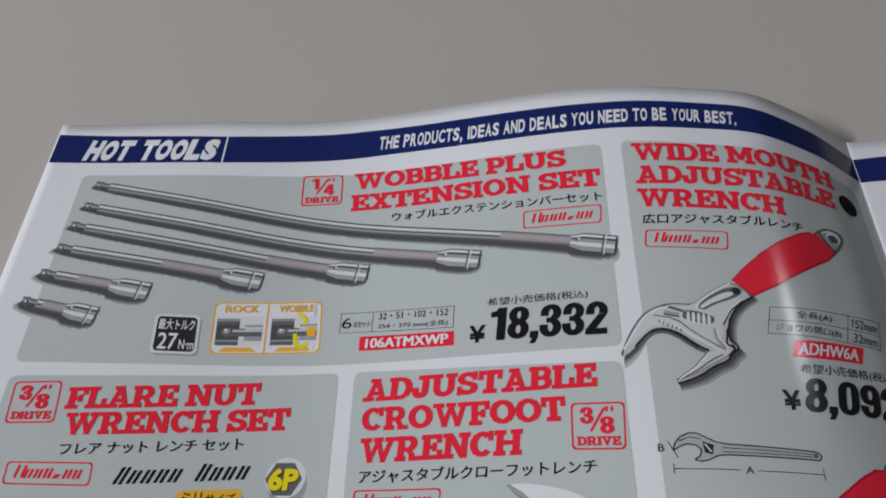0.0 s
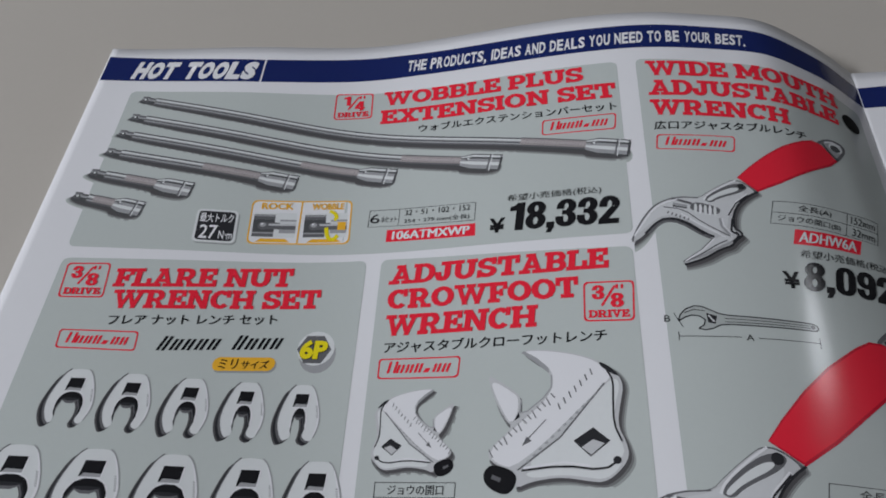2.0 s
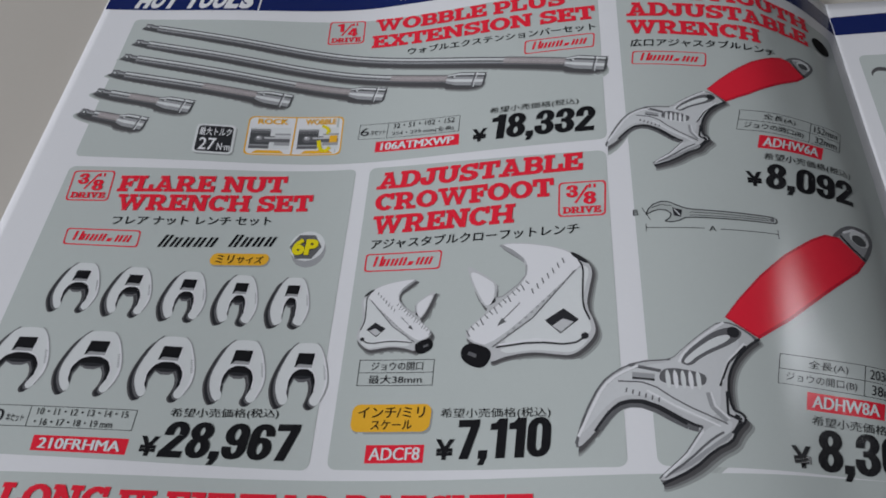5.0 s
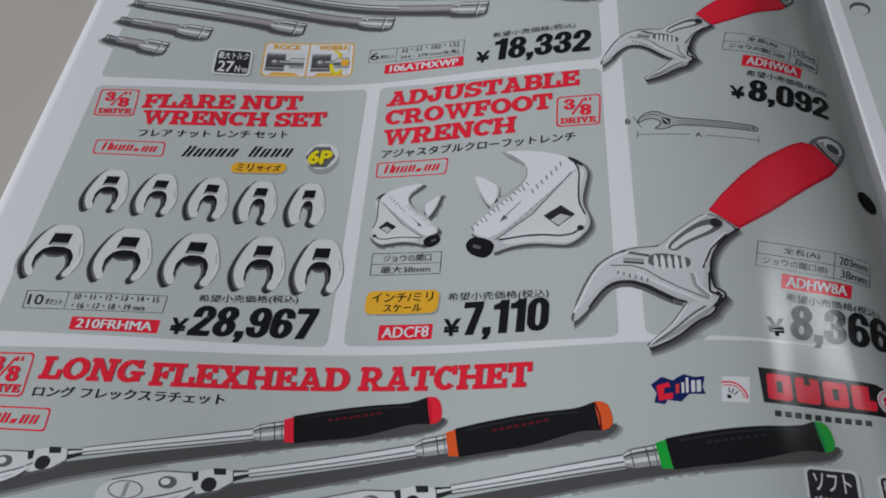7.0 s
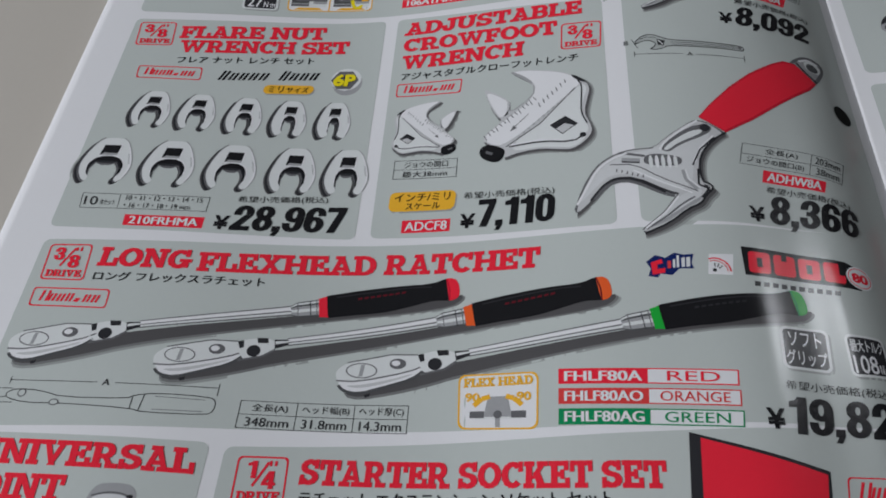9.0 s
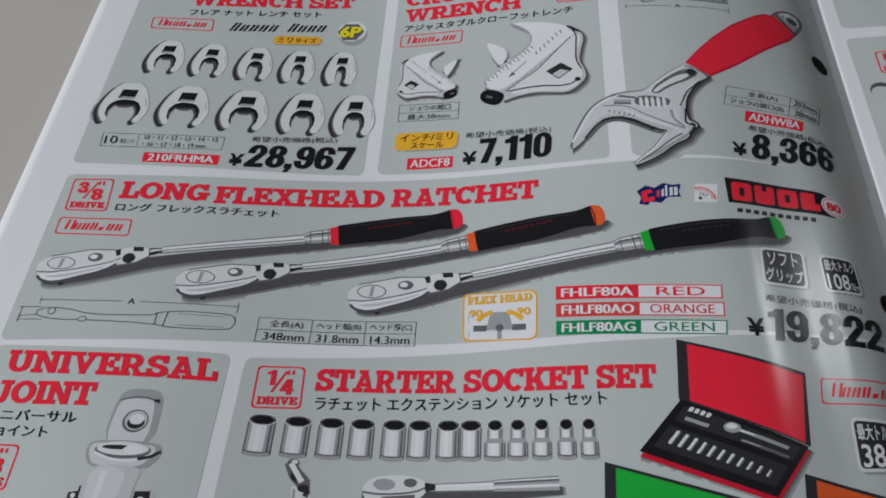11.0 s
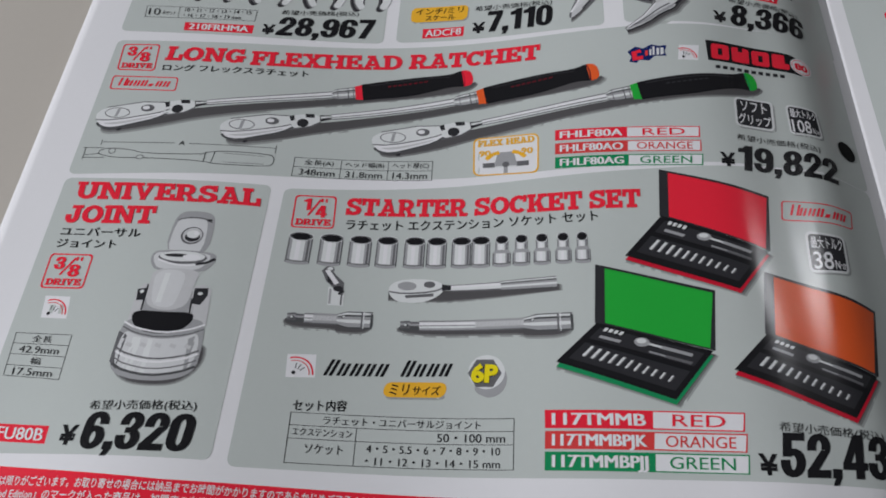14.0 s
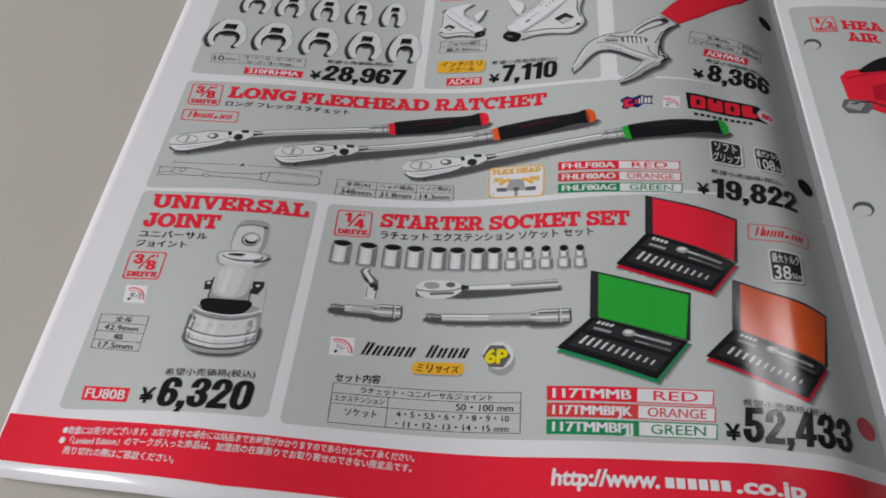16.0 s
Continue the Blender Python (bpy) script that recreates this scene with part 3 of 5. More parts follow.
def colour_code(words, colour, q, m, split=0.5):
    left, rest = sub(q, 0, 0, split, 1), sub(q, split, 0, 1, 1)
    art = Art().poly(left, m, 0.06).poly(rest, WHITE, 0.05).ring(q, 0.3, m, 0.09)
    for k, du in enumerate((-0.007, 0.007)):
        art.text(words, at(left, 0.07 + du, 0.82), at(left, 0.93 + du, 0.82), at(left, 0.07 + du, 0.18), WHITE, 0.0, 0.16 + 0.01 * k)
    wide = 0.3 - 0.03 * len(colour)
    art.text(colour, at(rest, wide, 0.8), at(rest, 1 - wide, 0.8), at(rest, wide, 0.18), m, 0.0)
    art.done("colour_code", page, "product code label with the colour's name")


for words, colour, q, m in (("FHLF80A", "RED", [(-89.0, -40.6), (-52.3, -41.0), (-52.6, -44.5), (-89.1, -44.1)], RED), ("FHLF80AO", "ORANGE", [(-89.1, -45.1), (-52.4, -45.4), (-52.7, -48.9), (-89.2, -48.6)], SALMON),
                            ("FHLF80AG", "GREEN", [(-89.2, -49.6), (-52.4, -49.8), (-52.8, -53.3), (-89.3, -53.1)], GREEN), ("117TMMB", "RED", [(-92.9, -117.0), (-51.5, -116.7), (-52.1, -120.8), (-92.9, -121.0)], RED),
                            ("117TMMBPJK", "ORANGE", [(-92.9, -121.6), (-51.6, -121.2), (-52.2, -125.1), (-93.0, -125.4)], SALMON), ("117TMMBPJJ", "GREEN", [(-93.0, -126.0), (-51.8, -125.5), (-52.3, -129.5), (-93.1, -129.9)], GREEN)):
    colour_code(words, colour, q, m, 0.5 if words[0] == "F" else 0.545)


def maker(q):
    """The maker's red badge: a rounded outline round slanted plain bars."""
    art = Art().ring(rounded(q, 0.8), 0.35, RED, 0.09)
    for i, (w, h) in enumerate(((1.5, 0.56), (1.0, 0.40), (1.0, 0.40), (1.0, 0.44), (0.6, 0.2), (1.0, 0.40), (1.0, 0.40))):
        u = 0.11 + i * 0.112
        lo = 0.72
        for k in (0.0, 0.052 * w):
            art.poly([at(q, u + k, lo), at(q, u + k + 0.032, lo), at(q, u + k + 0.062, lo - h), at(q, u + k + 0.03, lo - h)], RED, 0.11)
    art.done("maker_badge", page, "red outlined badge with slanted bars")


for q in ([(-94.4, 116.2), (-75.3, 116.0), (-75.8, 110.6), (-94.6, 111.0)], [(-65.9, 107.7), (-46.6, 106.7), (-47.4, 101.6), (-66.5, 102.9)], [(-211.3, 54.5), (-191.8, 54.6), (-191.4, 49.3), (-210.9, 49.4)],
          [(-132.7, 49.0), (-113.7, 48.9), (-114.1, 43.7), (-132.7, 43.9)], [(-214.9, -22.9), (-195.8, -22.9), (-195.4, -28.2), (-214.7, -28.1)], [(-34.0, -61.6), (-13.8, -60.6), (-15.0, -66.2), (-35.0, -67.5)]):
    maker(q)


def drive(size, q):
    art = Art().ring(rounded(q, 1.0), 0.4, RED, 0.09)
    top, low = size.split("/")
    slim = 0.12 if top == "1" else 0.0
    art.drawn(top, at(q, 0.17 + slim * .5, 0.46), at(q, 0.41, 0.46), at(q, 0.17 + slim * .5, 0.1), RED, FIGURE, 0)
    art.line(at(q, 0.36, 0.62), at(q, 0.62, 0.12), 0.55, RED, 0.11)
    art.drawn(low, at(q, 0.53, 0.67), at(q, 0.79, 0.67), at(q, 0.53, 0.31), RED, FIGURE, 0)
    for u in (0.66, 0.76):
        art.line(at(q, u, 0.09), at(q, u, 0.2), 0.55, RED, 0.11)
    art.slab("DRIVE", at(q, 0.1, 0.91), at(q, 0.9, 0.91), at(q, 0.1, 0.73), RED)
    art.done("drive_badge", page, "red outlined square-drive size badge")


drive("1/4", [(-154.4, 136.0), (-143.0, 135.8), (-142.6, 125.8), (-154.0, 125.6)])
drive("3/8", [(-216.0, 73.6), (-204.6, 74.0), (-203.6, 63.6), (-215.2, 63.3)])
drive("3/8", [(-86.1, 65.7), (-74.9, 65.4), (-75.5, 55.2), (-86.4, 55.6)])
drive("3/8", [(-215.2, -10.3), (-204.3, -10.0), (-203.4, -20.7), (-214.6, -20.7)])
drive("3/8", [(-213.9, -82.2), (-202.7, -82.5), (-202.6, -92.1), (-213.7, -91.9)])
drive("1/4", [(-156.0, -61.6), (-145.3, -61.2), (-144.9, -71.3), (-155.8, -71.8)])


def grid_table(q, rows, cols, cells):
    """A thin ruled table; cells: (column, row, columns, rows, words)."""
    art = Art().ring(q, 0.16, CHAR, 0.09)
    for v in rows:
        art.line(at(q, 0, v), at(q, 1, v), 0.14, CHAR, 0.09)
    for u, v0, v1 in cols:
        art.line(at(q, u, v0), at(q, u, v1), 0.14, CHAR, 0.09)
    for u0, v0, u1, v1, words in cells:
        s = sub(q, u0, v0, u1, v1)
        art.text(words, at(s, 0.06, 0.84), at(s, 0.94, 0.84), at(s, 0.06, 0.2), CHAR, 0.0, base=False)
    art.done("size_table", page, "thin ruled table of sizes")


grid_table([(-139.5, 92.2), (-111.4, 91.6), (-111.6, 85.9), (-139.6, 86.8)], (), ((0.29, 0, 1),), ((0.01, 0.08, 0.11, 0.92, "6"), (0.11, 0.3, 0.28, 0.86, "本セット"), (0.3, 0, 0.99, 0.5, "32・51・102・152"), (0.3, 0.5, 0.99, 1, "254・279 mm(全長)")))
grid_table([(-40.8, 87.0), (-12.2, 87.6), (-14.8, 79.9), (-42.6, 80.4)], (0.5,), ((0.68, 0, 1),), ((0.2, 0, 0.55, 0.5, "全長(A)"), (0.02, 0.5, 0.66, 1, "ジョウの開口(B)"), (0.7, 0, 0.98, 0.5, "152mm"), (0.72, 0.5, 0.98, 1, "32mm")))
grid_table([(-212.5, 6.2), (-178.3, 6.5), (-178.3, 1.7), (-212.0, 1.3)], (), ((0.3, 0, 1),), ((0.02, 0.04, 0.14, 0.94, "10"), (0.145, 0.28, 0.28, 0.88, "本セット"), (0.31, 0, 0.99, 0.5, "10・11・12・13・14・15"), (0.31, 0.5, 0.9, 1, "・16・17・18・19 mm")))
grid_table([(-130.8, 20.6), (-113.7, 20.5), (-113.8, 14.3), (-130.8, 14.3)], (0.5,), (), ((0.12, 0, 0.9, 0.5, "ジョウの開口"), (0.1, 0.5, 0.9, 1, "最大38mm")))
grid_table([(-42.4, 20.5), (-14.8, 19.6), (-17.2, 12.4), (-44.0, 13.9)], (0.5,), ((0.66, 0, 1),), ((0.2, 0, 0.55, 0.5, "全長(A)"), (0.02, 0.5, 0.64, 1, "ジョウの開口(B)"), (0.68, 0, 0.98, 0.5, "203mm"), (0.7, 0.5, 0.98, 1, "38mm")))
grid_table([(-158.2, -49.2), (-121.0, -48.6), (-121.0, -55.0), (-158.2, -55.6)], (0.5,), ((0.34, 0, 1), (0.68, 0, 1)), ((0.06, 0, 0.3, 0.5, "全長(A)"), (0.35, 0, 0.67, 0.5, "ヘッド幅(B)"), (0.69, 0, 0.99, 0.5, "ヘッド厚(C)"), (0.03, 0.5, 0.32, 1, "348mm"), (0.36, 0.5, 0.66, 1, "31.8mm"), (0.7, 0.5, 0.98, 1, "14.3mm")))
grid_table([(-215.5, -103.5), (-201.3, -104.1), (-200.9, -115.1), (-214.9, -114.1)], (0.25, 0.5, 0.75), (), ((0.3, 0, 0.7, 0.25, "全長"), (0.1, 0.25, 0.9, 0.5, "42.9mm"), (0.4, 0.5, 0.6, 0.75, "幅"), (0.1, 0.75, 0.9, 1, "17.5mm")))
grid_table([(-147.9, -119.8), (-99.3, -118.9), (-99.4, -130.0), (-147.6, -131.0)], (0.26, 0.52), ((0.3, 0.26, 1),), ((0.1, 0, 0.9, 0.26, "ラチェット・ユニバーサルジョイント"), (0.0, 0.26, 0.3, 0.5, "エクステンション"), (0.64, 0.26, 0.98, 0.52, "50・100 mm"), (0.07, 0.55, 0.26, 0.85, "ソケット"), (0.31, 0.53, 0.98, 0.76, "4・5・5.5・6・7・8・9・10"), (0.31, 0.77, 0.98, 1, "・11・12・13・14・15 mm")))


def tile(rows, q, m=CHAR, edge=SILVER, words=WHITE):
    """A small dark rounded tile with a pale rim and white lettering."""
    art = Art().poly(rounded([(x + 0.5, y - 0.5) for x, y in q], 1.4), SHADE, 0.05).poly(rounded(q, 1.4), edge, 0.07).poly(rounded(sub(q, 0.06, 0.06, 0.94, 0.94), 1.0), m, 0.09)
    for txt, u0, v0, u1, v1 in rows:
        art.text(txt, at(q, u0, v1), at(q, u1, v1), at(q, u0, v0), words, 0.012, base=False)
    art.done("torque_tile", page, "dark rounded tile with white lettering")


tile((("最大トルク", 0.1, 0.12, 0.9, 0.4), ("27", 0.14, 0.48, 0.56, 0.9), ("N·m", 0.6, 0.64, 0.92, 0.88)), [(-186.4, 92.3), (-175.0, 91.9), (-174.2, 81.3), (-185.8, 81.6)])
tile((("最大トルク", 0.1, 0.12, 0.9, 0.42), ("108", 0.1, 0.5, 0.66, 0.92), ("N·m", 0.7, 0.68, 0.95, 0.9)), [(-27.6, -30.2), (-18.2, -30.2), (-17.8, -39.6), (-27.8, -40.2)])
tile((("ソフト", 0.16, 0.1, 0.84, 0.46), ("グリップ", 0.08, 0.54, 0.92, 0.9)), [(-42.0, -29.9), (-31.0, -29.9), (-31.8, -39.9), (-42.6, -39.8)])
tile((("最大トルク", 0.1, 0.12, 0.9, 0.42), ("38", 0.12, 0.5, 0.6, 0.92), ("N·m", 0.64, 0.68, 0.95, 0.9)), [(-29.6, -69.8), (-19.0, -69.8), (-19.8, -80.2), (-30.4, -81.3)])


def lozenge(words, q):
    art = Art().poly(rounded([(x + 0.4, y - 0.5) for x, y in q], 1.6), SHADE, 0.05).poly(rounded(q, min(1.7, math.dist(q[0], q[3]) * 0.45)), AMBER, 0.08)
    for txt, u0, v0, u1, v1 in words:
        art.text(txt, at(q, u0, v1), at(q, u1, v1), at(q, u0, v0), BLACK, 0.008, base=False)
    art.done("scale_badge", page, "amber badge with black Japanese lettering")


lozenge((("ミリ", 0.1, 0.16, 0.4, 0.86), ("サイズ", 0.46, 0.24, 0.9, 0.84)), [(-172.0, 48.8), (-157.2, 49.3), (-157.5, 45.8), (-172.2, 45.2)])
lozenge((("ミリ", 0.1, 0.16, 0.4, 0.86), ("サイズ", 0.46, 0.24, 0.9, 0.84)), [(-128.1, -111.4), (-114.1, -110.9), (-114.5, -114.5), (-128.5, -115.0)])
lozenge((("インチ/ミリ", 0.08, 0.1, 0.92, 0.5), ("スケール", 0.26, 0.58, 0.78, 0.92)), [(-130.9, 10.0), (-113.5, 10.1), (-113.9, 4.0), (-131.0, 3.8)])


def word_mark(a, b, tall):
    """A slanted dark brand mark, as plain bars."""
    (ax, ay), (bx, by), n = a, b, 10
    for i in range(n):
        if i == 5:
            continue
        u, w, h = i / n, (bx - ax) / n * 0.74, tall * (1.0 if i in (0, 6) else 0.78)
        x, y = ax + (bx - ax) * u, ay + (by - ay) * u
        for k in (0, 0.58):
            Art().poly([(x + w * k, y), (x + w * (k + .36), y), (x + w * (k + .36) + h * 0.4, y + h), (x + w * k + h * 0.4, y + h)], BLACK, 0.1).done("mark_bar", page, "slanted black bar of a brand mark")


word_mark((-186.5, 49.8), (-156.6, 51.6), 3.9)
word_mark((-142.2, -110.8), (-113.4, -109.4), 4.0)


def hex_mark(c, r):
    art = Art().disc((c[0] + 1.0, c[1] - 1.3), r * 1.0, CHROME, 0.05, r * 1.1).disc((c[0] + 0.4, c[1] + 0.3), r * 1.02, SILVER, 0.06, r * 1.02)
    art.disc(c, r * 0.94, STEEL, 0.08, r * 0.94, 6)
    for k, m, w in ((0.17, BLACK, 0.075), (0.2, YELLOW, 0.05)):
        art.text("6P", (c[0] - r * 0.78, c[1] - r * 0.5), (c[0] + r * 0.72, c[1] - r * 0.5), (c[0] - r * 0.74, c[1] + r * 0.56), m, w, k)
    art.done("hex_mark", page, "yellow lettering over a grey hexagon socket")


hex_mark((-148.6, 51.6), 4.4)
hex_mark((-105.9, -108.6), 4.0)


def gauge_mark(q):
    art = Art().poly(q, WHITE, 0.05)
    c = at(q, 0.3, 0.85)
    w = math.dist(q[0], q[1])
    for k, m, wide in ((0.62, RED, 0.35), (0.5, SALMON, 0.2)):
        art.path([(c[0] + w * k * math.cos(radians(a)), c[1] + w * k * math.sin(radians(a))) for a in range(0, 115, 14)], wide, m, 0.09)
    for a in (40, 65, 90):
        art.line((c[0] + w * .2 * math.cos(radians(a)), c[1] + w * .2 * math.sin(radians(a))), (c[0] + w * .4 * math.cos(radians(a)), c[1] + w * .4 * math.sin(radians(a))), 0.2, CHAR, 0.09)
    art.disc(at(q, 0.26, 0.8), 0.45, CHAR, 0.1)
    art.done("gauge_mark", page, "small white square with a red dial arc")


gauge_mark([(-54.9, -12.8), (-49.4, -12.7), (-50.2, -18.2), (-55.6, -18.1)])
gauge_mark([(-211.4, -93.9), (-205.0, -94.2), (-204.2, -100.0), (-210.7, -99.7)])
gauge_mark([(-150.8, -106.3), (-144.3, -105.9), (-143.9, -111.5), (-150.4, -111.9)])

# grip mark and twin mark: logos as plain shapes
q = [(-68.8, -12.8), (-58.2, -12.2), (-58.6, -18.2), (-69.2, -19.2)]
art = Art().poly([at(q, *p) for p in ((0, .3), (.2, .05), (.4, .2), (.6, 0), (.8, .12), (1, .1), (.95, .5), (1, .75), (.7, .7), (.55, .95), (.3, .85), (.25, 1), (.05, .9), (.1, .6))], NAVY, 0.07)
art.poly([at(q, *p) for p in ((.1, .35), (.32, .25), (.36, .42), (.24, .45), (.24, .65), (.4, .62), (.4, .82), (.14, .86))], RED, 0.1)
for u, w, t in ((.45, .07, .35), (.56, .05, .3), (.64, .05, .14), (.74, .07, .25), (.84, .08, .25)):
    art.poly([at(q, u, t), at(q, u + w, t - .02), at(q, u + w, .64), at(q, u, .66)], SALMON if u < .5 else SILVER, 0.1)
art.done("grip_mark", page, "dark ragged badge with red and pale bars")
q = [(-47.4, -10.4), (-16.6, -11.6), (-17.2, -18.6), (-48.0, -18.2)]
art = Art().poly([at(q, 0, 0), at(q, .8, 0.02), at(q, .98, .3), at(q, .9, 1), at(q, .02, .96)], BLACK, 0.06)
for u in (.05, .24, .43, .62):
    s = sub(q, u, .14, u + .165, .86)
    art.poly(rounded(s, 0.8), RED, 0.09)
    if u < .6:
        art.poly(sub(s, .38, .28, .62, .72 if u != .24 else .0), BLACK, 0.11)
art.poly(sub(q, .74, .1, .83, .56), BLACK, 0.11)
art.disc((-19.8, -15.2), 3.5, WHITE, 0.12, 3.0).disc((-19.8, -15.2), 3.1, RED, 0.13, 2.6).disc((-19.8, -15.2), 2.9, WHITE, 0.14, 2.4)
art.text("80", (-22.0, -16.4), (-17.6, -16.4), (-22.0, -14.0), RED, 0.05)
for i in range(10):
    art.poly(sub([(-45.5, -19.4), (-25.0, -19.6), (-25.2, -20.8), (-45.7, -20.6)], i / 10, 0, i / 10 + .065, 1), CHAR, 0.1)
art.done("twin_mark", page, "black and red logo blocks beside a white disc")

# rock and wobble picture, flex head picture
def framed(q):
    return Art().poly(rounded(q, 1.6), WHITE, 0.05).ring(rounded(q, 1.6), 0.4, AMBER, 0.09)


q = [(-172.1, 95.8), (-144.6, 96.0), (-143.9, 81.8), (-171.2, 81.5)]
art = framed(q)
art.line(at(q, .5, 0), at(q, .49, 1), 0.4, AMBER, 0.1)
for u0, words in ((.04, "ROCK"), (.54, "WOBBLE")):
    art.text(words, at(q, u0 + .06, .2), at(q, u0 + .38, .2), at(q, u0 + .06, .06), AMBER, 0.03)
    s = sub(q, u0, .26, u0 + .42, .96)
    art.poly(sub(s, 0, .04, 1, .84), SILVER, 0.06)
    art.poly(sub(s, 0, .1, .5, .26), STEEL, 0.08).poly(sub(s, 0, .66, .5, .82), STEEL, 0.08).poly(sub(s, 0, .26, .5, .66), DARKSHADE, 0.075)
    art.poly(sub(s, 0, .12, .5, .16), CHROME, 0.085).poly(sub(s, 0, .68, .5, .72), CHROME, 0.085)
    art.poly(sub(s, .3, .36, 1, .58), STEEL, 0.09).poly(sub(s, .3, .4, 1, .46), PEWTER, 0.095).poly(sub(s, .62, .26, 1, .7), CHROME, 0.085).poly(sub(s, .62, .32, 1, .4), BRIGHT, 0.1)
    art.disc(at(s, .24, .47), 1.5, STEEL, 0.1, 1.3).disc(at(s, .23, .44), 0.9, CHROME, 0.12, 0.7).disc(at(s, .21, .41), 0.35, WHITE, 0.125)
    art.poly([at(s, .1, .99), at(s, .22, .88), at(s, .78, .88), at(s, .9, .99)], AMBER, 0.1)
art.path([at(q, .78, .24), at(q, .84, .3), at(q, .86, .42), at(q, .83, .44)], 1.0, YELLOW, 0.14)
art.path([at(q, .76, .62), at(q, .78, .86), at(q, .84, .9), at(q, .88, .8)], 1.1, YELLOW, 0.14)
art.poly(sub(q, .87, .5, .95, .68), AMBER, 0.13)
art.done("joint_picture", page, "amber framed picture of two bar joints")
q = [(-110.5, -41.4), (-93.2, -41.0), (-93.4, -54.0), (-110.2, -53.9)]
art = framed(q)
art.slab("FLEX HEAD", at(q, .07, .24), at(q, .93, .22), at(q, .07, .08), AMBER)
for s in (-1, 1):
    art.path([at(q, .5 + s * .1, .42), at(q, .5 + s * .2, .46), at(q, .5 + s * .3, .58)], 1.1, AMBER, 0.11)
    art.text("90", at(q, .5 + s * .32 - .09, .5), at(q, .5 + s * .32 + .09, .5), at(q, .5 + s * .32 - .09, .35), AMBER, 0.03)
    art.poly(sub(q, .5 + s * .26 - .09, .68, .5 + s * .26 + .09, .8), STEEL, 0.09)
art.poly([at(q, .38, .42), at(q, .62, .42), at(q, .68, .78), at(q, .32, .78)], CHROME, 0.08).poly([at(q, .2, .7), at(q, .8, .7), at(q, .78, .82), at(q, .22, .82)], SILVER, 0.07)
art.poly(sub(q, .47, .68, .53, .96), CHROME, 0.1).disc(at(q, .5, .74), 0.9, STEEL, 0.12)
art.done("flex_picture", page, "amber framed picture of a pivoting head")


# ---- printed tool pictures ----
class Frame:
    """Local millimetres along and across the way from a to b."""

    def __init__(self, a, b):
        self.a, self.long = a, math.dist(a, b)
        self.c, self.s = (b[0] - a[0]) / self.long, (b[1] - a[1]) / self.long

    def __call__(self, *pts):
        return [(self.a[0] + x * self.c - y * self.s, self.a[1] + x * self.s + y * self.c) for x, y in pts]


def strip(art, f, xs, half, bands, lift):
    """A rod between xs with a half width at each end, drawn in lengthwise bands of tone."""
    (x0, x1), (h0, h1) = xs, half
    for lo, hi, m in bands:
        art.poly(f((x0, lo * h0), (x1, lo * h1), (x1, hi * h1), (x0, hi * h0)), m, lift)


ROD = ((-1, -.74, DARKSHADE), (-.74, -.42, STEEL), (-.42, -.1, CHROME), (-.1, .12, DARKSHADE), (.12, .34, CHROME), (.34, .7, SILVER), (.7, .84, STEEL), (.84, 1, DARKSHADE))
KNURL = ((-1, -.72, DARKSHADE), (-.72, -.4, STEEL), (-.4, .0, MAUVE), (.0, .5, ROSE), (.5, .8, MAUVE), (.8, 1, STEEL))
PALE_ROD = ((-1, -.8, STEEL), (-.8, -.45, CHROME), (-.45, -.05, SILVER), (-.05, .1, STEEL), (.1, .7, WHITE), (.7, .86, CHROME), (.86, 1, STEEL))
PALE_KNURL = ((-1, -.75, STEEL), (-.75, -.3, CHROME), (-.3, .6, PEWTER), (.6, 1, CHROME))
CUP = ((-1, -.8, DARKSHADE), (-.8, -.35, CHROME), (-.35, .05, SILVER), (.05, .4, CHROME), (.4, .62, DARKSHADE), (.62, .86, SILVER), (.86, 1, STEEL))


def shadow(art, outline, dx=-0.7, dy=-0.9):
    cx, cy = sum(p[0] for p in outline) / len(outline), sum(p[1] for p in outline) / len(outline)
    for k, (grow, m) in enumerate(((2.1, FAINTSHADE), (1.6, SOFTSHADE), (1.15, SHADE), (0.7, MIDSHADE), (0.25, DEEPSHADE))):
        art.soft([(x + dx * (0.5 + grow * 0.5) + math.copysign(grow * 0.5, x - cx), y + dy * (0.5 + grow * 0.5) + math.copysign(grow * 0.35, y - cy)) for x, y in outline], m, 0.03 + 0.008 * k)


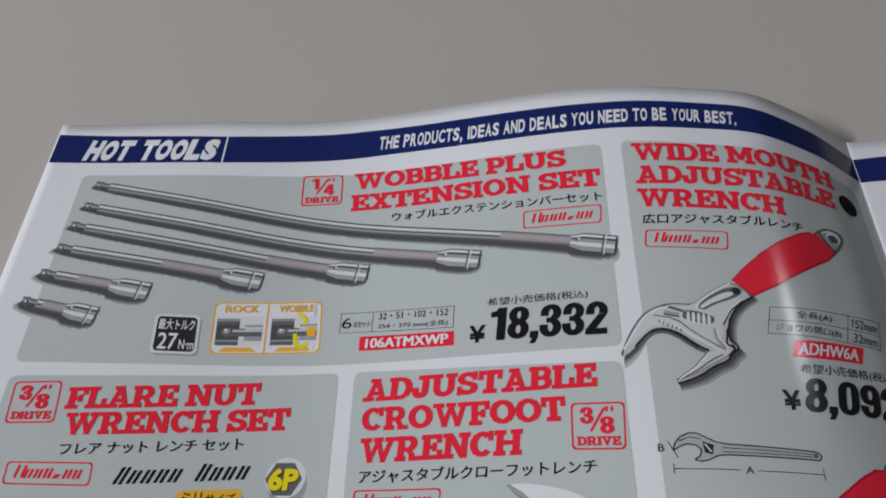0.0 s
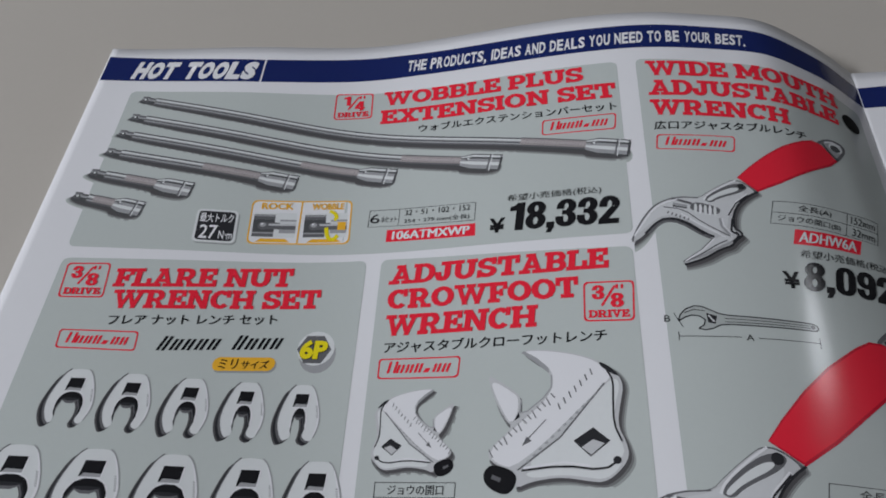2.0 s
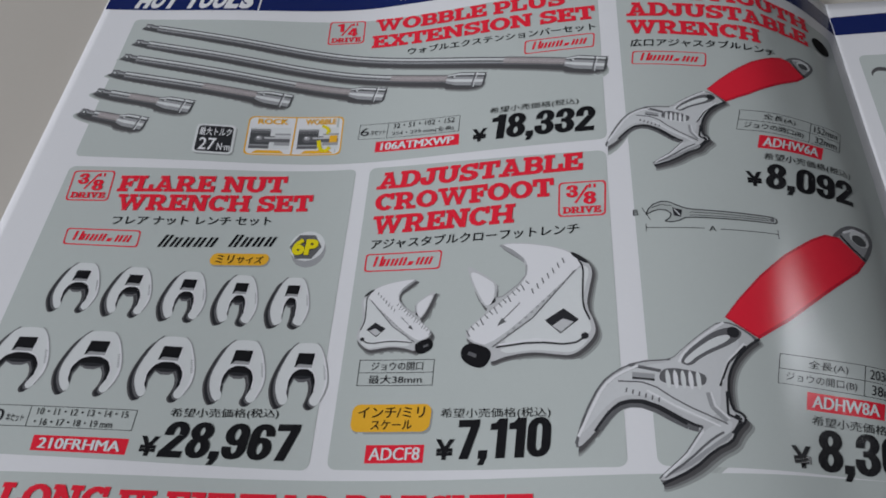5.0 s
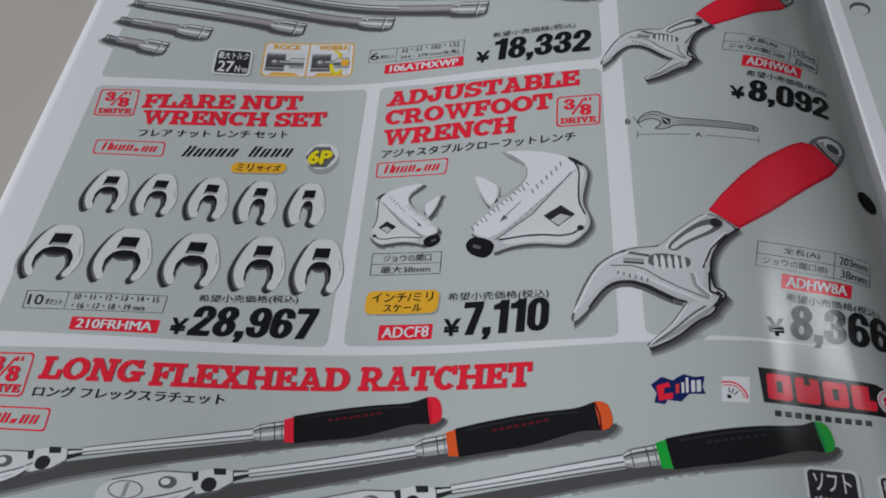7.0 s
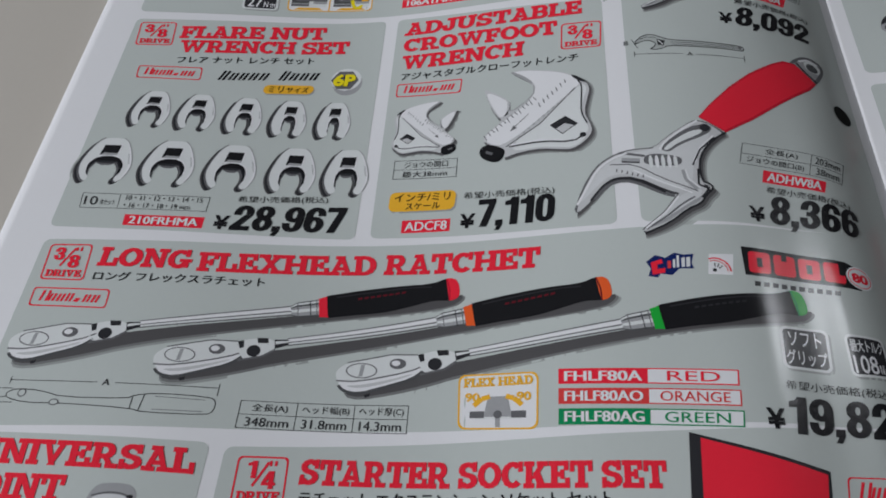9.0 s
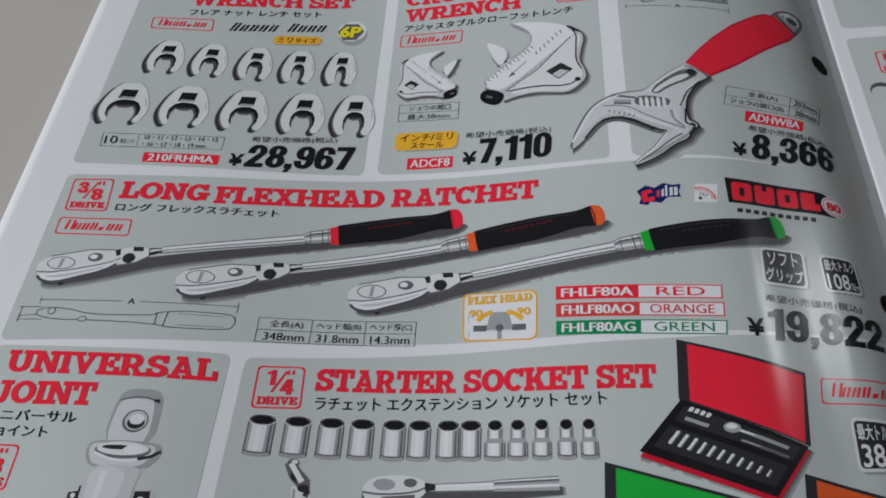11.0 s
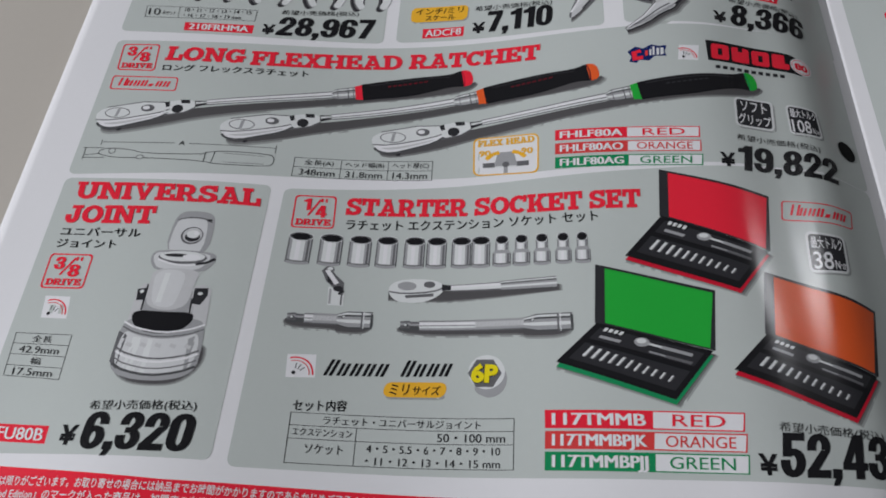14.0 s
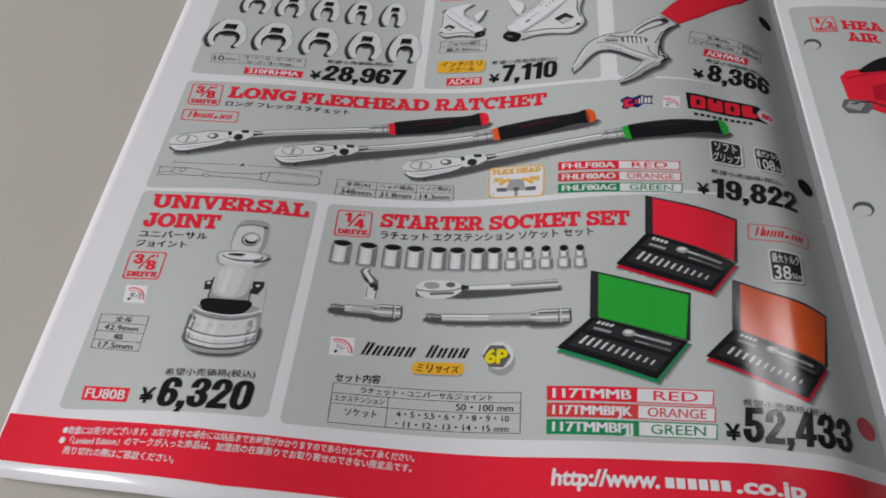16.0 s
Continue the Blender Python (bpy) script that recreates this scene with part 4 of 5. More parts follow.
def extension_bar(a, b, rod=ROD, knurled=KNURL, share=0.3, girth=1.0):
    """A square-drive extension: ball-ended tip, polished rod, knurled band, turned cup."""
    art, f = Art(), Frame(a, b)
    L, w, s = f.long, 1.62 * girth, 2.75 * girth
    cup, tip = min(11.0, L * 0.42), min(4.5, L * 0.2)
    knurl = min(17.0, L * share)
    shadow(art, f((0, -w), (L - cup, -w), (L - cup, -s), (L, -s), (L, s), (L - cup, s), (L - cup, w), (0, w)), -0.4, -1.3)
    strip(art, f, (0, tip * 0.5), (w * 0.85, w * 1.02), ((-1, -.5, DARKSHADE), (-.5, .1, STEEL), (.1, .6, CHROME), (.6, 1, STEEL)), 0.08)
    strip(art, f, (tip * 0.5, tip), (w * 0.8, w * 0.8), ((-1, 0, DARKSHADE), (0, .5, CHROME), (.5, 1, STEEL)), 0.08)
    art.disc(f((tip * 0.3, 0.1))[0], w * .42, DARKSHADE, 0.1).disc(f((tip * 0.27, 0.2))[0], w * .22, SILVER, 0.11)
    strip(art, f, (tip, L - cup - knurl), (w, w), rod, 0.08)
    strip(art, f, (L - cup - knurl, L - cup), (w * 1.1, w * 1.1), knurled, 0.09)
    for k in range(int(knurl / 0.8)):
        x = L - cup - knurl + 0.4 + k * 0.8
        art.line(*f((x, -w * .9), (x + 0.5, w * .9)), 0.07, knurled[1][2], 0.095)
    strip(art, f, (L - cup, L - cup * 0.72), (w * 1.05, s), CUP, 0.09)
    strip(art, f, (L - cup * 0.72, L), (s, s), CUP, 0.09)
    art.disc(f((L - cup * 0.84, s * 0.3))[0], s * 0.22, STEEL, 0.1, s * 0.16).disc(f((L - cup * 0.82, s * 0.36))[0], s * 0.12, SILVER, 0.105)
    art.line(*f((L - cup * 0.3, -s), (L - cup * 0.3, s)), 0.4, STEEL, 0.1).line(*f((L - cup * 0.25, -s), (L - cup * 0.25, s)), 0.25, SILVER, 0.1)
    art.poly(f((L - 0.5, -s * .9), (L + 0.1, -s * .7), (L + 0.1, s * .7), (L - 0.5, s * .9)), DARKSHADE, 0.1)
    art.done("bar_picture", page, "printed steel extension bar with a square drive")


for a, b in (((-213.7, 133.2), (-72.8, 103.8)), ((-214.8, 125.8), (-105.2, 103.5)), ((-216.6, 119.2), (-133.5, 103.0)), ((-218.1, 112.0), (-161.0, 101.9)), ((-220.1, 104.0), (-189.6, 98.4)), ((-222.1, 95.6), (-201.5, 91.3))):
    extension_bar(a, b)
extension_bar((-152.5, -97.0), (-132.5, -96.4), PALE_ROD, PALE_KNURL, 0.28, 0.82)
extension_bar((-125.9, -97.3), (-86.3, -96.2), PALE_ROD, PALE_KNURL, 0.28, 0.82)


def flare_wrench(c, w, gap, tall):
    """A crowfoot flare wrench: an open ring with a square hole in its head; gap: how wide it opens."""
    art = Art()
    rim = [(.19, .56), (.30, .47), (.42, .22), (.50, -.05), (.49, -.25), (.40, -.44), (.31, -.52)]
    bore = [(.20, -.44), (.27, -.30), (.28, -.13), (.20, .02), (.08, .08)]
    bore = [(x * gap, y) for x, y in bore]
    half = rim + bore
    p = lambda *q: [(c[0] + x * w, c[1] + y * tall) for x, y in q]
    shape = p(*half, *[(-x, y) for x, y in half[::-1]])
    for d, e, m, lift in ((-1.9, -1.5, SOFTSHADE, 0.035), (-1.6, -1.3, SHADE, 0.04), (-1.25, -1.1, DEEPSHADE, 0.05), (-0.85, -0.95, CHAR, 0.06), (-0.3, -0.4, STEEL, 0.07)):
        art.soft([(x + d, y + e) for x, y in shape], m, lift)
    art.soft(shape, SILVER, 0.08)
    art.soft(p(*[(x * .97 + .01, y) for x, y in rim[1:6]], *[(x * .86 + .01, y) for x, y in rim[5:0:-1]]), WHITE, 0.085)
    art.path(p(*[(x * .985, y) for x, y in rim[:6]]), 0.28, CHROME, 0.09)
    # dark inner wall of the bore, deepest at its crown and on the shaded side
    crown = bore[1:] + [(-x, y) for x, y in bore[:0:-1]]
    for drop, slim, m, lift in ((.20, .80, STEEL, 0.09), (.15, .86, CHAR, 0.095), (.09, .93, BLACK, 0.1)):
        art.poly(p(*[(x * 1.04, y + .025) for x, y in crown], *[(x * slim - .01, min(y - drop * (1 if abs(x) < .2 * gap else .45), y)) for x, y in crown[::-1]]), m, lift)
    art.path(p(*[(x * 1.07, y + .04) for x, y in crown]), 0.3, WHITE, 0.105)
    # square drive hole
    art.poly(p((-.19, .13), (.15, .13), (.17, .38), (-.15, .38)), BLACK, 0.1).poly(p((-.17, .13), (.15, .13), (.15, .18), (-.12, .19)), CHROME, 0.11)
    art.path(p((-.19, .12), (.155, .12), (.18, .39)), 0.25, WHITE, 0.112)
    # engraved marks on the shaded cheek
    for k in range(7):
        art.line(*p((.36 + .008 * k, .16 - .035 * k), (.40 + .008 * k, .15 - .035 * k)), 0.22, CHROME, 0.105)
    art.path(p(*[(-x, y) for x, y in rim]), 0.3, STEEL, 0.1)
    art.done("wrench_picture", page, "printed crowfoot flare nut wrench")


for i, ((x, y), w) in enumerate(zip(((-203.0, 36.6), (-189.6, 36.0), (-175.9, 35.5), (-162.9, 35.2), (-150.0, 35.0)), (12.2, 11.8, 11.4, 11.0, 10.6))):
    flare_wrench((x + 0.5, y + 0.5), (w - 0.2) * 0.93, 1.0 - i * 0.1, 12.5)
for i, ((x, y), w) in enumerate(zip(((-210.0, 17.4), (-192.6, 17.2), (-175.3, 16.8), (-158.6, 16.8), (-143.9, 16.6)), (15.4, 15.2, 14.6, 13.6, 12.9))):
    flare_wrench((x + 0.5, y + 0.1), w * 0.94, 1.18 - i * 0.07, 14.4)


def adjustable_wrench(tail, jaw):
    """A wide-jaw adjustable wrench with a red grip; drawn from the handle's end to the fixed jaw's tip."""
    art, f = Art(), Frame(tail, jaw)
    L = f.long
    p = lambda *q: f(*[(x * L, y * L) for x, y in q])
    upper = [(.54, -.035), (.61, -.037), (.675, -.033), (.71, -.028), (.77, -.07), (.823, -.082), (.87, -.079), (.942, -.045), (1.0, -.003)]
    throat = [(1.005, .009), (.949, 0), (.894, -.017), (.855, -.017), (.812, .018), (.778, .109), (.763, .13)]
    low_jaw = [(.833, .152), (.91, .159), (.913, .172), (.841, .186), (.777, .181), (.736, .189), (.711, .177), (.676, .172), (.674, .155), (.686, .137), (.65, .087), (.605, .059), (.546, .048), (.512, .05)]
    body = p(*upper, *throat, *low_jaw)
    shadow(art, body, 0.9, -1.3)
    art.soft(body, STEEL, 0.08)
    art.soft([mixed(q, p((.74, .06))[0], 0.02) for q in body], PEWTER, 0.084)
    art.soft(p((.55, -.025), (.70, -.018), (.77, -.055), (.823, -.068), (.87, -.066), (.94, -.035), (.985, -.008), (.894, -.03), (.85, -.03), (.80, .01), (.765, .10), (.74, .13), (.70, .12), (.67, .085), (.61, .045), (.55, .035)), BRIGHT, 0.09)
    art.soft(p((.77, .135), (.833, .157), (.905, .163), (.84, .178), (.778, .172), (.736, .176), (.70, .158), (.72, .145)), BRIGHT, 0.095)
    art.path(p(*throat[1:]), 0.55, CHAR, 0.11).path(p((.763, .13), (.833, .152), (.91, .159)), 0.3, STEEL, 0.11)
    art.path(p(*low_jaw[2:]), 0.55, CHAR, 0.11).path(p(*upper[3:]), 0.3, STEEL, 0.11)
    art.path(p((.834, -.059), (.783, -.015), (.763, .062), (.716, .155)), 0.3, STEEL, 0.115)
    art.path(p((.79, -.075), (.745, -.02)), 0.7, STEEL, 0.115)
    art.soft(p((.70, -.02), (.59, -.026), (.54, -.008), (.53, .018), (.565, .026), (.65, .008), (.69, .012)), STEEL, 0.1)
    art.soft(p((.69, -.012), (.60, -.014), (.56, .002), (.57, .015), (.65, -.0), (.69, .004)), SILVER, 0.11)
    art.disc(p((.55, .004))[0], L * .014, CHAR, 0.12)
    art.soft(p((.755, -.018), (.728, -.02), (.678, .035), (.676, .054), (.70, .064), (.765, .004)), STEEL, 0.115)
    for i in range(5):
        x, y = .746 - .0125 * i, .004 + .0105 * i
        art.soft(p((x - .015, y - .021), (x - .011, y - .006), (x + .003, y + .013), (x + .015, y + .021), (x + .011, y + .006), (x - .003, y - .013)), WHITE if i % 2 else SILVER, 0.125)
    art.path(p((.665, .10), (.70, .14), (.69, .16)), 0.5, CHAR, 0.12)
    # side faces in shade, bright edges, the slide's dark slot
    wide = L * 0.01
    art.path(p((.94, .003), (.894, -.010), (.858, -.008), (.822, .022), (.79, .106), (.772, .128)), wide * 1.5, STEEL, 0.107).path(p((.90, -.016), (.857, -.014), (.818, .018), (.785, .106)), wide * 0.6, CHAR, 0.109)
    art.path(p((.985, -.012), (.93, -.040), (.87, -.070), (.823, -.073), (.775, -.061)), wide * 0.6, WHITE, 0.118)
    art.path(p((.70, -.012), (.675, -.024), (.61, -.029), (.55, -.027)), wide * 0.6, WHITE, 0.118)
    art.path(p((.66, .078), (.61, .050), (.55, .040)), wide * 0.8, WHITE, 0.118).path(p((.668, .083), (.615, .054), (.552, .044)), wide * 0.5, CHAR, 0.119)
    art.path(p((.80, -.004), (.776, .060), (.732, .150)), wide * 0.45, WHITE, 0.117)
    art.soft(p((.91, .161), (.84, .180), (.778, .176), (.738, .182), (.712, .172), (.74, .170), (.80, .169), (.86, .168)), CHROME, 0.1)
    art.path(p((.90, .164), (.835, .166), (.775, .160), (.735, .163)), wide * 0.5, STEEL, 0.118)
    art.path(p((.90, .161), (.83, .155), (.768, .136)), wide * 0.5, WHITE, 0.12)
    art.path(p((.69, .150), (.684, .163), (.70, .172), (.722, .177)), wide * 0.9, CHAR, 0.118)
    art.path(p((.80, -.052), (.765, -.018)), wide * 1.3, CHROME, 0.117).path(p((.805, -.046), (.77, -.012)), wide * 0.5, CHAR, 0.118)
    art.path(p((.70, .078), (.716, .108), (.713, .150)), wide * 0.9, CHROME, 0.116).path(p((.694, .082), (.708, .110), (.704, .150)), wide * 0.4, WHITE, 0.117)
    for k in range(6):
        art.line(*p((.83 - k * .008, -.035 + k * .012), (.838 - k * .008, -.028 + k * .012)), 0.3, STEEL, 0.12)
    art.soft(p((.14, -.056), (.086, -.066), (.038, -.06), (-.006, -.022), (.013, .011), (.088, .039), (.12, .04)), STEEL, 0.08)
    art.soft(p((.14, -.046), (.086, -.054), (.042, -.048), (.012, -.02), (.022, .002), (.088, .026), (.12, .03)), CHROME, 0.09)
    art.disc(p((.05, -.018))[0], L * .03, SILVER, 0.095, L * .024).disc(p((.055, -.015))[0], L * .022, DARKSHADE, 0.1, L * .017)
    grip = [(.538, -.035), (.477, -.052), (.387, -.07), (.29, -.08), (.189, -.077), (.142, -.07), (.11, -.046), (.095, .038), (.144, .05), (.273, .052), (.41, .056), (.512, .05)]
    art.poly(p(*grip), CRIMSON, 0.12)
    art.poly(p(*[(.32 + (x - .32) * .985, -.013 + (y + .012) * .9) for x, y in grip]), RED, 0.13)
    art.path(p((.10, -.050), (.098, -.01), (.088, .034)), wide * 0.8, CHAR, 0.125)
    art.path(p((.085, -.052), (.045, -.046), (.018, -.02)), wide * 0.7, WHITE, 0.115)
    art.done("wrench_picture", page, "printed red-handled wide jaw adjustable wrench")


adjustable_wrench((-15.2, 109.6), (-74.4, 76.0))
adjustable_wrench((-11.9, 54.6), (-84.0, 0.6))


def adjustable_crowfoot(c, k, flip):
    """An adjustable crowfoot wrench with a graduated slide and a black thumb wheel; c: its middle."""
    art = Art()
    p = lambda *q: [(c[0] + flip * x * k, c[1] + y * k) for x, y in q]
    body = p((-7.8, 15.3), (-1.8, 15.2), (6.8, 13.1), (10.3, 10.8), (12.3, 9.3), (13.8, 6.3), (12.9, 2.4), (11.9, -2.5), (13.5, -6.3), (13.8, -9.3), (11.6, -12.2), (8.7, -14.2), (5.8, -13.9), (.3, -12.9), (-5.4, -13.7), (-9.1, -15.3), (-8.3, -11.7), (-13.4, -10.1), (-14.8, -7.3), (-9.1, -2.2), (-10.8, -.9), (-13.1, 3.9), (-14.7, 9.2), (-14.0, 9.5), (-8.6, 5.6), (-7.4, 3.9), (-7.9, -.3), (-1.1, 5.3), (-1.0, 9.1), (-4.3, 12.3))
    shadow(art, body, 0.7, -1.0)
    art.soft(body, PEWTER, 0.08)
    art.soft(p((-7.6, 15.0), (-1.8, 14.9), (6.6, 12.9), (10.0, 10.4), (11.6, 8.6), (9.9, 6.5), (-8.3, -11.2), (-12.9, -9.9), (-14.4, -7.3), (-8.6, -2.2), (-1.2, 4.3), (-.4, 9.6), (-3.6, 12.6)), WHITE, 0.09)
    art.soft(p((-7.6, -11.0), (.5, -4.8), (9.6, 6.2), (12.2, 8.0), (13.0, 6.0), (11.8, 2.0), (11.1, -2.5), (12.7, -6.6), (12.9, -9.0), (8.6, -11.8), (.3, -10.6)), SILVER, 0.09)
    art.soft(p((-7.2, -11.8), (.9, -11.0), (8.7, -12.2), (12.6, -9.6), (11.2, -12.0), (8.7, -13.6), (5.8, -13.2), (.3, -12.4), (-5.4, -13.2)), SILVER, 0.095)
    art.soft(p((-14.3, 8.9), (-8.8, 5.2), (-8.0, 3.8), (-8.4, -.4), (-9.8, -1.2), (-10.4, -.6), (-12.7, 4.0)), WHITE, 0.1)
    art.poly(p((-7.4, 14.6), (-4.3, 12.1), (-1.4, 9.4), (-1.6, 10.8), (-4.0, 13.2), (-6.8, 15.0)), CHROME, 0.1)
    art.path(p((-8.3, -11.4), (.4, -4.8), (9.9, 6.7)), 0.35 * k, STEEL, 0.11)
    for i in range(12):
        t = 0.1 + i * 0.07
        art.line(*p((-8.3 + 18.2 * t, -11.6 + 17.9 * t), (-7.7 + 18.2 * t, -11.2 + 17.9 * t)), 0.45 * k, CHROME, 0.112)
    art.path(p((-7.4, 3.9), (-7.9, -.3), (-1.1, 5.3), (-1.0, 9.1)), 0.3 * k, CHROME, 0.11)
    art.path(p((-7.5, -11.5), (.9, -10.6), (8.7, -11.8), (12.0, -9.6)), 0.42 * k, BLACK, 0.12).path(p((-7.0, -11.0), (.9, -10.0), (6.0, -10.8)), 0.5 * k, WHITE, 0.118)
    art.path(p((10.6, 9.4), (11.7, 7.4), (11.4, 2.6), (11.2, -2.4), (12.6, -6.0)), 0.4 * k, CHAR, 0.12)
    art.soft(p((8.8, 11.6), (10.3, 11.1), (12.3, 9.3), (13.0, 8.0), (11.4, 8.8), (9.6, 10.2)), CHAR, 0.12)
    art.soft(p((-9.1, -1.0), (-7.8, -.2), (-8.0, 1.0)), CHAR, 0.12)
    for i in range(14):
        t = i / 13
        x, y = -14.2 + 13.0 * t, -7.0 + 11.8 * t
        art.line(*p((x, y), (x + .8, y - (1.7 if i % 3 == 0 else 1.0))), 0.25 * k, STEEL, 0.12)
    for i in range(7):
        art.line(*p((.6 + i * 1.15, 1.2 + i * 1.25), (.2 + i * 1.15, 2.6 + i * 1.25)), 0.28 * k, STEEL, 0.12)
    art.line(*p((-6.4, -5.2), (-2.4, -.9)), 0.22 * k, STEEL, 0.12).soft(p((-7.4, -6.4), (-5.4, -5.4), (-6.4, -4.4)), STEEL, 0.12)
    art.soft(p((3.0, -5.6), (7.1, -2.9), (10.3, -5.8), (6.3, -9.0)), CHAR, 0.12).soft(p((4.6, -7.0), (6.9, -5.4), (9.2, -6.3), (6.4, -8.6)), PEWTER, 0.125)
    art.soft(p((-13.4, -9.8), (-8.3, -11.9), (-8.9, -15.1), (-10.9, -16.6), (-14.7, -14.7), (-15.5, -11.8)), BLACK, 0.13).soft(p((-13.4, -12.2), (-11.6, -13.0), (-11.9, -13.8), (-13.7, -13.0)), STEEL, 0.14)
    art.disc(p((11.4, -9.8))[0], 0.8 * k, CHAR, 0.13)
    art.done("wrench_picture", page, "printed adjustable crowfoot wrench with black wheel")


adjustable_crowfoot((-92.8, 34.2), 1.0, 1)
adjustable_crowfoot((-123.8, 31.8), 0.62, -1)


def line_wrench():
    """Thin line drawing of the wrench with its length marked."""
    art = Art()
    a, b = (-66.8, 55.0), (-37.0, 53.6)
    f = Frame(a, b)
    rim = f((0.3, -0.4), (0.8, 1.2), (2.0, 2.6), (3.8, 3.4), (5.4, 3.3), (7.2, 2.4), (9.0, 1.6), (11.0, 1.3), (28.6, 0.9), (29.6, 0.5), (29.8, -0.2), (29.2, -0.8), (11.0, -0.9), (9.0, -1.1), (7.4, -2.0), (5.8, -2.4), (4.4, -2.1), (5.6, -1.2), (5.9, 0.0), (4.8, 0.9), (3.2, 1.1), (1.8, 0.6), (0.3, -0.4))
    art.poly(rim, SOFTSHADE, 0.05)
    for u, v in zip(rim, rim[1:]):
        art.line(u, v, 0.28, CHAR, 0.1)
    art.poly(f((6.2, 1.7), (8.4, 1.0), (8.0, -0.9), (6.5, -0.6)), CHAR, 0.1).line(*f((6.6, 1.2), (7.8, -0.4)), 0.3, SILVER, 0.11)
    art.path(f((1.6, 1.6), (3.6, 2.5), (6.0, 2.2)), 0.18, CHAR, 0.1)
    art.path(f((0.2, -4.0), (13, -3.8)), 0.16, CHAR, 0.1).path(f((16.5, -3.8), (29.6, -3.6)), 0.16, CHAR, 0.1)
    art.path(f((0.2, -5.0), (0.2, -3.0)), 0.16, CHAR, 0.1).path(f((29.6, -4.8), (29.6, -2.4)), 0.16, CHAR, 0.1)
    art.text("A", *f((14.0, -4.5), (15.6, -4.5), (14.0, -3.1)), CHAR)
    art.text("B", *f((-2.6, -0.6), (-1.4, -0.6), (-2.6, 1.0)), CHAR)
    art.path(f((-0.6, 1.6), (1.2, -1.8)), 0.16, CHAR, 0.1).path(f((10, 0.5), (28, 0.3)), 0.16, CHAR, 0.1).path(f((10, -0.3), (28, -0.2)), 0.16, CHAR, 0.1).disc(f((28.6, 0.1))[0], 0.5, STEEL, 0.11)
    art.done("line_drawing", page, "thin line drawing of an adjustable wrench")
    art, f = Art(), Frame((-215.0, -51.6), (-163.6, -51.2))
    art.path(f((4, 1.4), (6, 2.4), (12, 2.0), (17, 0.6), (32, 0.8), (33, 1.6), (38, 2.4), (50, 2.2), (51.5, 1.2), (51.4, -1.0), (50, -2.0), (36, -2.2), (33, -1.4), (17, -0.8), (9, -0.9), (4, 0.2), (4, 1.4)), 0.2, CHAR, 0.1)
    art.path(f((33, 1.6), (33, -1.4)), 0.2, CHAR, 0.1).path(f((35.5, 2.0), (35, -2.0)), 0.2, CHAR, 0.1).disc(f((7.5, 1.4))[0], 1.0, STEEL, 0.1).disc(f((7.5, 1.4))[0], 0.75, GREY, 0.11)
    art.path(f((3.8, 4.4), (24, 4.4)), 0.16, CHAR, 0.1).path(f((28, 4.4), (51.4, 4.4)), 0.16, CHAR, 0.1).path(f((3.8, 3.4), (3.8, 5.2)), 0.16, CHAR, 0.1).path(f((51.4, 2.6), (51.4, 5.4)), 0.16, CHAR, 0.1)
    art.text("A", *f((25.2, 3.7), (26.8, 3.7), (25.2, 5.2)), CHAR)
    art.path(f((0, 2.4), (0, -1.6)), 0.16, CHAR, 0.1).path(f((-0.8, 2.4), (5, 2.4)), 0.16, CHAR, 0.1).disc(f((15.6, -0.6))[0], 1.1, STEEL, 0.1, 0.8).disc(f((15.6, -0.6))[0], 0.85, GREY, 0.11, 0.55)
    art.path(f((38, 1.6), (49, 1.4)), 0.14, STEEL, 0.1).path(f((38, -1.4), (49, -1.3)), 0.14, STEEL, 0.1)
    art.path(f((0, 0), (4, 0.4)), 0.16, CHAR, 0.1).path(f((0, -0.9), (6, -0.9)), 0.16, CHAR, 0.1)
    art.done("line_drawing", page, "thin line drawing of a flexhead ratchet")


line_wrench()


